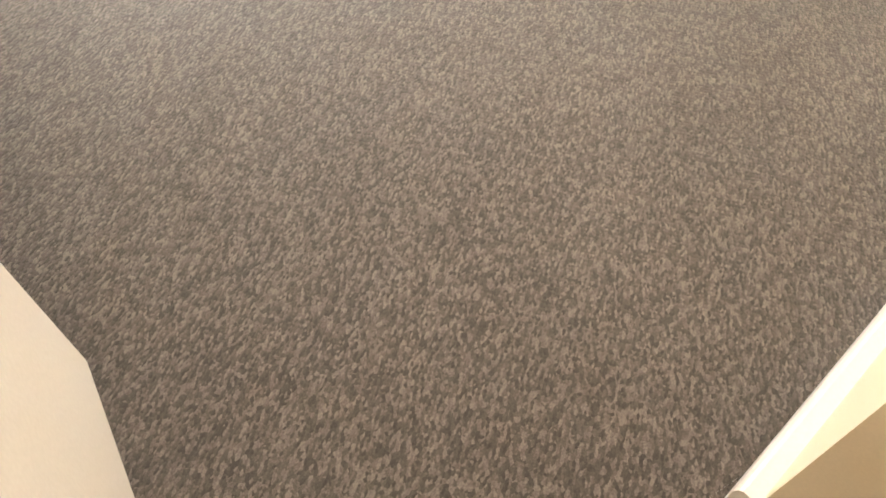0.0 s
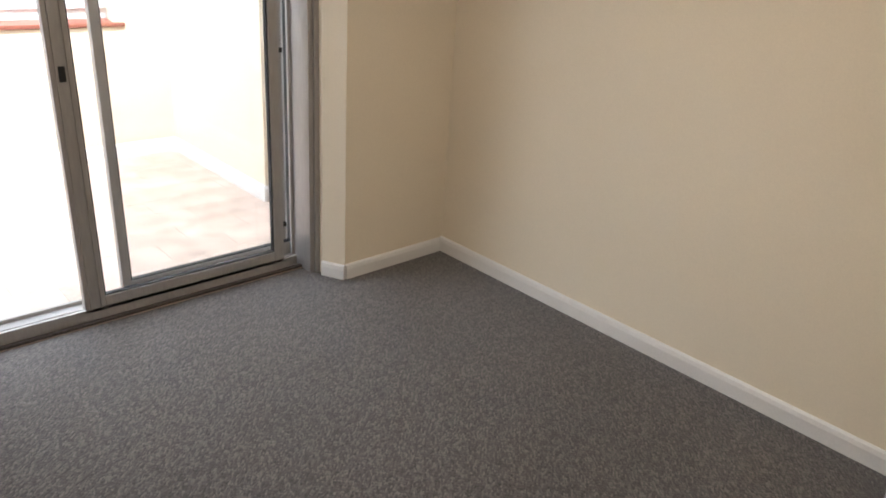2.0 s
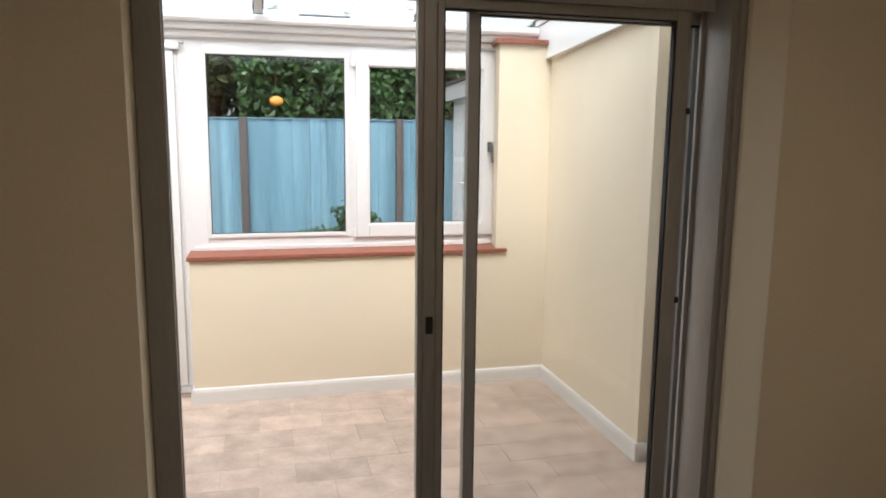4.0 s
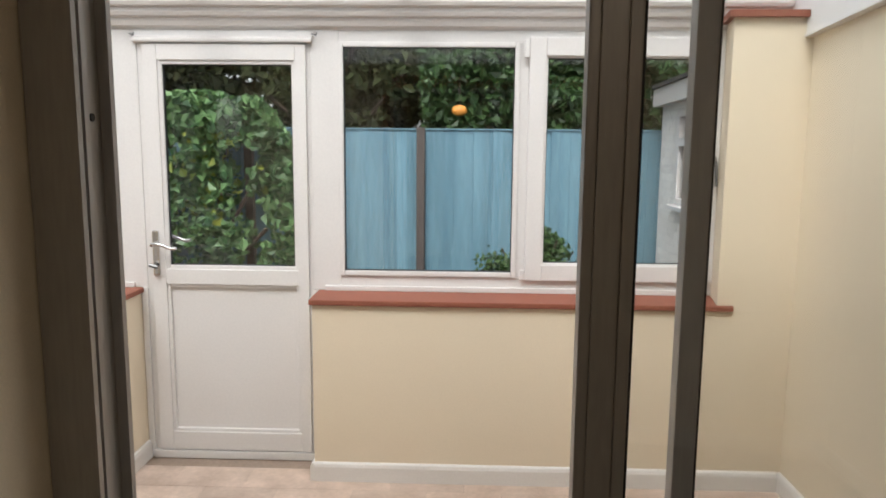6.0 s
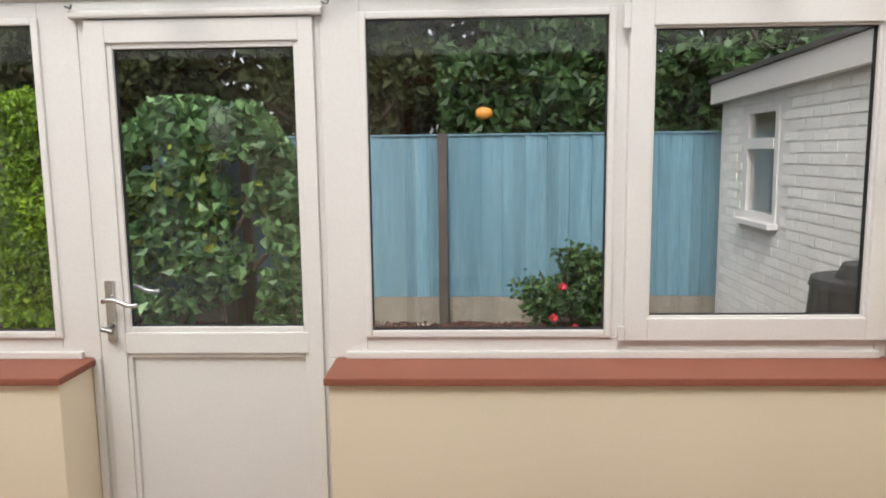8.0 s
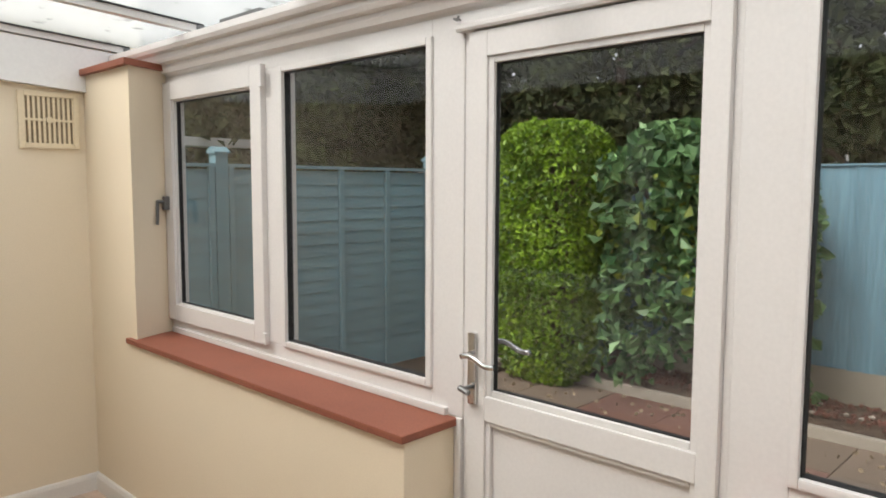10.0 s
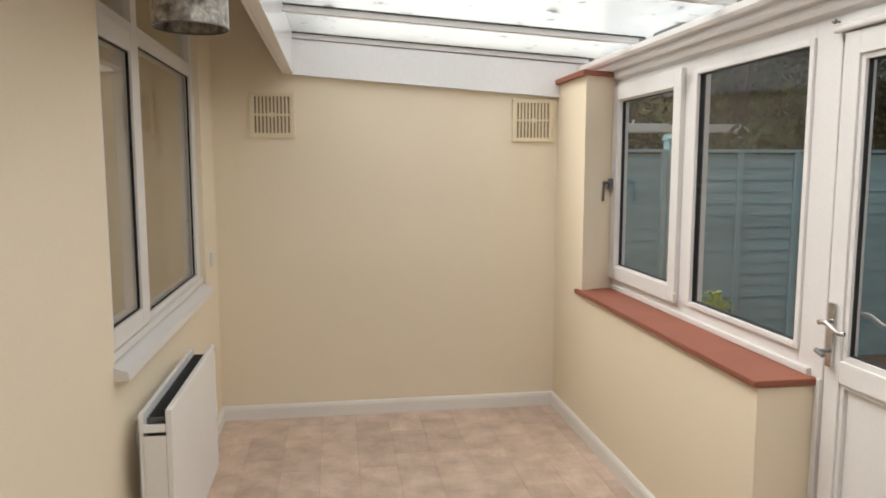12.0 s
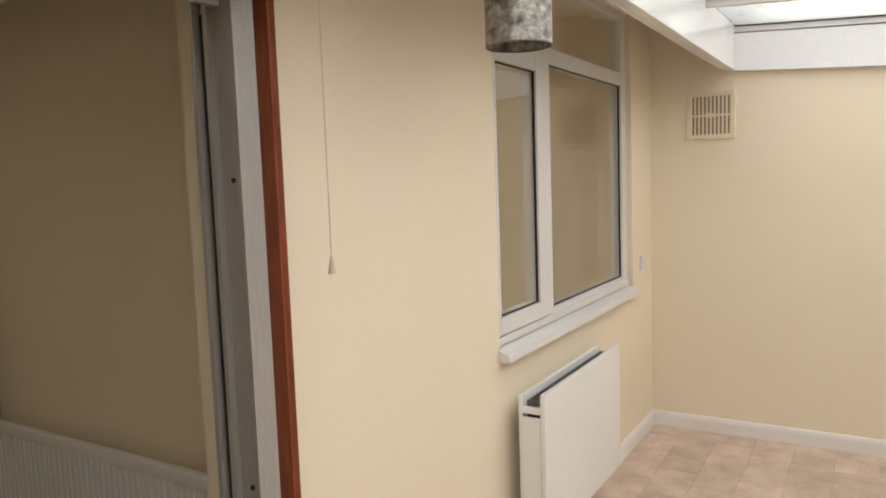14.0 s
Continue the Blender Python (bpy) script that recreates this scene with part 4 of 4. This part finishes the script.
for i in range(2400):
    x, y = crng.uniform(-4.1, 2.5), crng.uniform(10.75, 11.2)
    l = crng.uniform(0.012, 0.035)
    bmesh.ops.create_cube(chips, size=1.0, matrix=Matrix.LocRotScale((x, y, 0.02 + crng.uniform(-0.01, 0.02)), Euler(crng.uniform(0, 6, 3)), (l, l * 0.5, l * 0.3)))
solid("bark_chips", chips, M_CHIP, "scattered red-brown bark chips on the bed", "bark", "stuff")
for i in range(36):
    o = tagged(new("pebble", bpy.data.meshes.get("pebble") or mesh_of("pebble", (lambda b: (bmesh.ops.create_icosphere(b, subdivisions=1, radius=0.025, matrix=Matrix.Diagonal((1, 0.7, 0.55, 1))), b)[1])(bmesh.new()), M_KERB)), "pale pebble on the flower bed", "pebble", "pebbles on the bed")
    o.matrix_world = pose(crng.uniform(-3.6, 0.4), crng.uniform(10.76, 11.15), 0.035, 0, 0, crng.uniform(0, 360))
solid("edging", blk(-4.2, 2.6, 10.665, 10.72, -0.14, -0.03, 0.012), M_KERB, "weathered concrete edging along the bed", "edging", "structure")


def plank_mesh(name, w, d, h, m):
    return mesh_of(name, blk(-w / 2, w / 2, -d / 2, d / 2, 0, h, 0.0), m)


# rear fence: feather-edge boards between brown posts over gravel boards
FY = 11.30
me_board = plank_mesh("board", 0.112, 0.02, 1.50, M_FENCE)
me_post = mesh_of("post", blk(-0.043, 0.043, -0.05, 0.05, -0.135, 1.775, 0.006), M_POST)
me_grav = mesh_of("gravel_board", blk(-0.058, 0.058, -0.012, 0.012, -0.05, 0.252, 0.0), M_GRAVEL)
posts_x = [0.212 + 1.827 * k for k in range(-3, 5)]
rear = thing("rear_fence", "pale blue painted board fence with brown posts over gravel boards", "fence")
for k, px in enumerate(posts_x[:-1]):
    f = new("panel")
    f.parent, f.location = rear, (px, FY, 0)
    n = 17
    for i in range(n):
        x = 0.05 + (1.83 - 0.10) * (i + 0.5) / n
        o = new("board", me_board)
        o.parent, o.matrix_local = f, pose(x, -0.004 * (i % 2), 0.252 + random.uniform(-0.004, 0.004), random.uniform(-0.2, 0.2), 0, 5.5)
    for i in range(15):
        o = new("gravel_board", me_grav)
        o.parent, o.matrix_local = f, pose(0.05 + 1.73 * (i + 0.5) / 15, 0.004 * random.random(), random.uniform(-0.004, 0.004))
    part("capping", blk(0.05, 1.78, -0.03, 0.02, 1.752, 1.768, 0.003), M_FENCE, f)
for px in posts_x:
    o = new("post", me_post)
    o["label"] = "weathered brown timber post"
    o.parent, o.location = rear, (px, FY - 0.045, 0)

# side fence: overlapping slats with battens between capped posts
FX = -4.32
me_slat = mesh_of("slat", (lambda b: prism(b, [(-0.006, 0), (0.018, 0), (0.004, 0.115), (-0.006, 0.115)], "y", 0.0, 2.13))(bmesh.new()), M_FENCE2)
me_bat = mesh_of("batten", blk(0.020, 0.048, -0.022, 0.022, 0.0, 1.84, 0.003), M_FENCE2)
me_p2 = mesh_of("post", blk(-0.05, 0.05, -0.05, 0.05, 0, 1.965, 0.005), M_FENCE2)
me_cap = mesh_of("cap", prism(bmesh.new(), [(-0.065, 0.0), (0.065, 0.0), (0.065, 0.012), (0.0, 0.05), (-0.065, 0.012)], "y", -0.065, 0.065), M_FENCE2)
side_y = [5.95, 8.18, 10.41, 12.64]
side = thing("side_fence", "grey-blue painted overlap fence with battens and capped posts", "fence")
for y in side_y:
    p = new("post", me_p2)
    p.parent, p.location = side, (FX, y, -0.135)
    o = new("cap", me_cap)
    o.parent, o.matrix_local = p, pose(0, 0, 1.965)
for y in side_y[:-1]:
    f = new("panel")
    f.parent, f.location = side, (FX, y + 0.05, -0.12)
    for i in range(18):
        o = new("slat", me_slat)
        o.parent, o.matrix_local = f, pose(0, 0, 0.02 + i * 0.1, 0, random.uniform(-0.6, 0.6), 0)
    for yy in (0.03, 0.55, 1.07, 1.59, 2.10):
        o = new("batten", me_bat)
        o.parent, o.matrix_local = f, pose(0, yy, 0.02)
    part("capping", blk(-0.03, 0.045, 0, 2.13, 1.85, 1.875, 0.003), M_FENCE2, f)

# outbuilding: white painted brick with a flat roof
SX = 2.66
shed = thing("outbuilding", "white painted brick outbuilding with flat roof and small window", "outbuilding", at=(SX, 11.0, -0.13))


def at_shed(b):
    bmesh.ops.translate(b, verts=b.verts, vec=(-SX, -11.0, 0.13))
    return b


bm = bmesh.new()
for y0, y1, z0, z1 in ((8.0, 9.86, -0.13, 2.2), (10.48, 11.05, -0.13, 2.2), (9.86, 10.48, -0.13, 1.06), (9.86, 10.48, 1.93, 2.2)):
    box(bm, SX, SX + 0.2, y0, y1, z0, z1)
box(bm, SX + 0.2, SX + 3.0, 10.85, 11.05, -0.13, 2.2)
box(bm, SX + 0.2, SX + 3.0, 8.0, 8.2, -0.13, 2.2)
box(bm, SX + 2.8, SX + 3.0, 8.2, 10.85, -0.13, 2.2)
part("wall", at_shed(bm), M_MORTAR, shed)
bm = bmesh.new()
prism(bm, [(7.9, 2.06), (11.1, 1.99), (11.1, 2.16), (7.9, 2.23)], "x", SX - 0.09, SX - 0.02)
part("fascia", at_shed(bm), M_UPVC, shed)
part("roof", at_shed(prism(bmesh.new(), [(7.9, 2.235), (11.1, 2.165), (11.1, 2.20), (7.9, 2.27)], "x", SX - 0.11, SX + 3.1)), M_FELT, shed)
win = part("window", at_shed(ring(bmesh.new(), "x", 9.86, 10.48, 1.06, 1.93, SX - 0.01, SX + 0.05, 0.06, 0.003)), M_UPVC, shed, "white framed small window with fanlight")
part("transom", at_shed(blk(SX - 0.02, SX + 0.05, 9.92, 10.42, 1.60, 1.68, 0.003)), M_UPVC, win)
for z0, z1 in ((1.12, 1.60), (1.68, 1.87)):
    g = part("pane", at_shed(blk(SX + 0.018, SX + 0.024, 9.92, 10.42, z0, z1)), M_GLASS, win)
part("sill", at_shed(blk(SX - 0.08, SX, 9.82, 10.52, 1.02, 1.06, 0.006)), M_UPVC, shed)
me_brick = mesh_of("brick", blk(-0.005, 0.0, -0.1025, 0.1025, 0, 0.062, 0.0), M_BRICKW)
count = 0
for r in range(27):
    z = 0.0 + r * 0.075
    for i in range(13):
        y = 8.6 + i * 0.215 + (0.1075 if r % 2 else 0)
        if y > 10.92 or z > 2.0 or (9.74 < y < 10.60 and 0.96 < z < 1.95) or count >= 300:
            continue
        count += 1
        o = new("brick", me_brick)
        o.parent, o.matrix_local = shed, pose(-random.uniform(0, 0.003), y - 11.0, z + 0.13, 0, 0, random.uniform(-0.4, 0.4))

bin_ = thing("compost_bin", "dark grey plastic compost bin with a domed lid", "bin", at=(2.34, 8.02, -0.135))
part("body", cyl(bmesh.new(), 0, 0, 0, 1.08, 0.34, 0.255, 32), M_BIN, bin_, smooth=False)
b = cyl(bmesh.new(), 0, 0, 1.08, 1.12, 0.265, 0.255, 32)
cyl(b, 0, 0, 1.12, 1.19, 0.15, 0.12, 32)
part("lid", b, M_BIN, bin_)

# orange oval of unknown kind between the rear fence and the hedge
orange = bmesh.new()
bmesh.ops.create_uvsphere(orange, u_segments=20, v_segments=12, radius=0.085, matrix=Matrix.LocRotScale((0.605, 11.80, 1.98), None, (1.0, 0.6, 0.72)))

# neighbour's white ledge beyond the side fence
solid("neighbour_canopy", (lambda b: (box(b, -7.2, -6.9, 8.2, 10.6, 2.02, 2.12, 0.01), box(b, -7.15, -7.05, 8.3, 8.4, -0.13, 2.02), box(b, -7.15, -7.05, 10.4, 10.5, -0.13, 2.02))[-1])(bmesh.new()), M_UPVC, "white canopy rail beyond the side fence", "canopy")


def stems(name, parent, lines, r, m=None):
    b = bmesh.new()
    for a, c in lines:
        rod(b, a, c, r, 6)
    return part(name, b, m or M_BARK, parent)


# clipped conifer hedge: a block of small upright sprays
rng = np.random.default_rng(5)
hedge = thing("conifer_hedge", "bright green clipped conifer with rounded top", "hedge", at=(-3.07, 10.72, -0.13))
spots = []
while len(spots) < 26000:
    v = rng.normal(0, 1, 3)
    u = v / (np.abs(v) ** 5).sum() ** 0.2
    dd = 1 - abs(rng.normal(0, 0.07))
    q = u * dd
    wob = 1 + 0.09 * noise.noise(Vector(u * 2.6)) + 0.06 * noise.noise(Vector(u * 8))
    p = (q[0] * 0.44 * wob, q[1] * 0.42 * wob, 1.14 + q[2] * 1.14 * (1 + 0.03 * noise.noise(Vector(u * 5))))
    if p[2] > 0.02:
        spots.append((p, (v[0] * 0.6, v[1] * 0.6, 0.5)))
leaf_part("foliage", spots, 0.055, 6, L_CONIFER, hedge)
stems("trunk", hedge, [((0, 0, 0), (0, 0, 1.9)), ((0.1, 0.05, 0), (0.2, 0.1, 1.6))], 0.05)
# a solid dark core, added unseen inside so that no light shines through the block
core = bmesh.new()
bmesh.ops.create_icosphere(core, subdivisions=3, radius=1.0, matrix=Matrix.LocRotScale((0, 0, 1.1), None, (0.33, 0.31, 0.98)))
part("light_block_core", core, M_BARK, hedge)

# large-leaved ivy shrub on crossed stems
ivy = thing("ivy_shrub", "tall shrub of broad green ivy leaves with pale new growth", "shrub", at=(-1.75, 10.75, -0.05))
spots = []
for i in range(7500):
    a = rng.uniform(0, 1)
    x = rng.uniform(-0.78, 0.78)
    top = 2.12 - 0.30 * (x / 0.75) ** 4 - 0.22 * max(0, x) + 0.14 * noise.noise(Vector((x * 4, 2, 0)))
    z = top - abs(rng.normal(0, 0.42)) if rng.random() < 0.55 else rng.uniform(0.05, top)
    if z < 0.03:
        continue
    hole = noise.noise(Vector((x * 2.1, 7.3, z * 2.1)))
    if hole > 0.19 and z < top - 0.35:
        continue
    w = 0.28 * (0.7 + 0.5 * noise.noise(Vector((x * 3, 1, z * 3))))
    y = rng.normal(0, 1) * w * 0.7
    spots.append(((x, y, z), (0.1 * x, -0.8, 0.35)))
leaf_part("foliage", [s for i, s in enumerate(spots) if i % 7], 0.115, 8, L_IVY, ivy)
leaf_part("new_growth", [s for i, s in enumerate(spots) if not i % 7 and 0.9 < s[0][2] < 1.75 and s[0][0] < 0.5], 0.10, 9, L_LIME, ivy, "pale yellow-green young leaves")
stems("stem", ivy, [((0.05, 0.05, 0), (-0.05, 0.05, 1.0)), ((-0.05, 0.05, 1.0), (0.1, 0.0, 1.9)), ((-0.05, 0.05, 0.9), (-0.55, 0.0, 1.7)), ((0, 0.05, 0.7), (0.5, 0.0, 1.55)), ((0, 0.05, 0.3), (-0.4, 0, 0.8)), ((0, 0.05, 0.35), (0.45, 0, 0.8))], 0.022)

# rose bush
rose = thing("rose_bush", "low green rose bush with a few red flowers", "shrub", at=(1.35, 10.72, -0.1))
sp = clump_spots(2600, (0, 0, 0.5), (0.55, 0.4, 0.42), 12, 0.3, 22, 0.33)
sp = [s for s in sp if s[0][2] > 0.04]
leaf_part("foliage", sp, 0.065, 13, L_ROSE, rose)
stems("stem", rose, [((0, 0, 0), (rng.uniform(-0.5, 0.5), rng.uniform(-0.3, 0.3), rng.uniform(0.5, 0.85))) for _ in range(12)], 0.008)
for p in ((-0.15, -0.38, 0.62), (-0.22, -0.36, 0.36), (0.05, -0.40, 0.10), (-0.05, -0.38, 0.28), (0.22, -0.36, 0.06), (0.30, -0.35, 0.55), (-0.35, -0.3, 0.15)):
    b = bmesh.new()
    for k in range(7):
        t = k * 2.4
        bmesh.ops.create_icosphere(b, subdivisions=1, radius=0.02, matrix=Matrix.LocRotScale((p[0] + 0.018 * math.cos(t), p[1] + 0.008 * math.sin(t * 2), p[2] + 0.018 * math.sin(t)), Euler((t, t, 0)), (1, 0.5, 1)))
    part("flower", b, M_ROSE, rose)

# small shrub below the opening light, by the side fence
low = thing("low_shrub", "small yellow-green shrub by the side fence", "shrub", at=(-3.75, 8.15, -0.1))
sp = [s for s in clump_spots(1500, (0, 0, 0.45), (0.4, 0.35, 0.42), 21, 0.3, 16, 0.35) if s[0][2] > 0.03]
leaf_part("foliage", sp, 0.06, 22, L_LIME, low)
stems("stem", low, [((0, 0, 0), (rng.uniform(-0.3, 0.3), rng.uniform(-0.2, 0.2), 0.6)) for _ in range(8)], 0.008)

# laurel hedge behind the rear fence
lau = []
for i in range(17000):
    x = rng.uniform(0.15, 9)
    top = 2.55 + 0.45 * noise.noise(Vector((x * 0.8, 0.3, 0))) + 0.2 * noise.noise(Vector((x * 3, 1, 0)))
    z = top - abs(rng.normal(0, 0.75))
    y = 12.45 + 0.55 * noise.noise(Vector((x * 1.1, 5, z * 1.3))) + rng.normal(0, 0.2)
    lau.append(((x, y, max(z, 0.0)), (0, -0.8, 0.5)))
me = leaves(lau, 0.13, 31)
me.materials.append(L_LAUREL)
tagged(new("laurel_hedge", me), "dense mid-green laurel hedge behind the fence", "hedge", "", "stuff")
# dark woods that close the view at the back and the sides
wd = []
for i in range(150000):
    side = rng.random()
    if side < 0.55:
        x, y = rng.uniform(-16, 16), 16.0 + rng.normal(0, 0.9)
        u = x
        out = (0, -0.7, 0.4)
    elif side < 0.85:
        x, y = -11.0 + rng.normal(0, 0.8), rng.uniform(2, 17)
        u = y + 40
        out = (0.7, 0, 0.4)
    else:
        x, y = 13.0 + rng.normal(0, 0.8), rng.uniform(8, 17)
        u = y + 80
        out = (-0.7, 0, 0.4)
    top = 7.0 + 1.6 * noise.noise(Vector((u * 0.35, 9, 0))) + 0.7 * noise.noise(Vector((u * 1.3, 4, 0)))
    z = top * rng.random() ** 0.8
    lump = noise.noise(Vector((x * 0.8, y * 0.8, z * 0.8)))
    k = 0.9 * lump
    wd.append(((x - out[0] * -k, y + out[1] * k, z), out))
me = leaves(wd, 0.22, 41)
me.materials.append(L_WOODS)
tagged(new("woods", me), "dark green woodland closing the view", "trees", "", "stuff")


def tree(x, y, h, seed, foliage):
    """A garden tree: tapered trunk, limbs and a broken crown of leaf clumps."""
    r = np.random.default_rng(seed)
    t = thing("tree", "mid-green broadleaf tree behind the fence", "tree", group="trees behind the fence", at=(x, y, -0.14))
    b = bmesh.new()
    bmesh.ops.create_cone(b, segments=10, radius1=0.16, radius2=0.05, depth=h * 0.8, matrix=Matrix.Translation((0, 0, h * 0.4)))
    for k in range(9):
        a = r.uniform(0, 6.28)
        rod(b, (0, 0, h * r.uniform(0.25, 0.6)), (1.1 * math.cos(a), 1.1 * math.sin(a), h * r.uniform(0.5, 0.9)), 0.03, 6)
    part("trunk", b, M_BARK, t)
    leaf_part("crown", clump_spots(5200, (0, 0, h * 0.62), (1.5, 1.3, h * 0.36), seed + 1, 0.35, 26, 0.3), 0.16, seed + 2, foliage, t)


tree(-1.2, 14.4, 4.6, 51, L_OLIVE)
tree(2.0, 14.0, 5.0, 61, L_LAUREL)
tree(4.9, 13.8, 4.4, 71, L_LAUREL)
tree(-4.6, 14.4, 4.8, 81, L_OLIVE)
tree(-7.4, 10.6, 4.6, 91, L_OLIVE)
solid("orange_oval", orange, M_ORANGE, "small orange oval thing in front of the hedge", "ornament", smooth=True)
# the wire that holds the orange oval is added
stems("added_wire", bpy.data.objects["orange_oval"], [((0.605, 11.80, 2.03), (0.605, 12.3, 2.45))], 0.003)

# dead leaves on the paving
me_dead = leaves([((0, 0, 0.006), (0, 0, 1))], 0.07, 3, 0.1)
me_dead.materials.append(M_DEAD)
for i in range(150):
    o = tagged(new("fallen_leaf", me_dead), "dry fallen leaf on the paving", "leaf", "fallen leaves")
    o.matrix_world = pose(rng.uniform(-3.4, 2.4), 10.64 - abs(rng.normal(0, 0.5)), -0.098, rng.uniform(-15, 15), rng.uniform(-15, 15), rng.uniform(0, 360))

# ======== floor tiles and paving, piece by piece ========
tiles = thing("floor_tiles", "beige mottled stone-effect vinyl floor tiles", "floor", "structure")
PX, PY = 0.345, 0.2075
me_tile = mesh_of("tile", blk(-PX / 2 + 0.0006, PX / 2 - 0.0006, -PY / 2 + 0.0006, PY / 2 - 0.0006, -0.0035, 0.0), M_TILE)
nx, ny = int(5.66 / PX) + 1, int(2.2 / PY) + 1
for j in range(ny):
    for i in range(nx):
        x, y = HX0 + PX * (i + (0.5 if j % 2 else 0.0)), Y_H + 0.008 + PY * (j + 0.5)
        if x + PX / 2 > 2.55 or (x - PX / 2 > 2.18 and y > 5.7):
            continue
        o = new("tile", me_tile)
        o.parent, o.matrix_local = tiles, pose(x, y, random.uniform(-0.0004, 0.0004))
paving = thing("paving", "buff and red concrete paving slabs in the garden", "paving", "structure")
me_s1 = mesh_of("slab", blk(-0.296, 0.296, -0.296, 0.296, -0.03, 0.0, 0.004), M_SLAB)
me_s2 = mesh_of("slab", blk(-0.296, 0.296, -0.296, 0.296, -0.03, 0.0, 0.004), M_SLABR)
for i in range(13):
    for j in range(6):
        x, y = -4.85 + 0.6 * (i + 0.5) + 0.05, 10.66 - 0.6 * (j + 0.5)
        if -4.2 < x < 2.6:
            o = new("slab", me_s2 if (i * 7 + j * 3) % 5 in (0, 3) else me_s1)
            o.parent, o.matrix_local = paving, pose(x, y, -0.105 + random.uniform(-0.002, 0.002), random.uniform(-0.3, 0.3), random.uniform(-0.3, 0.3), 0)
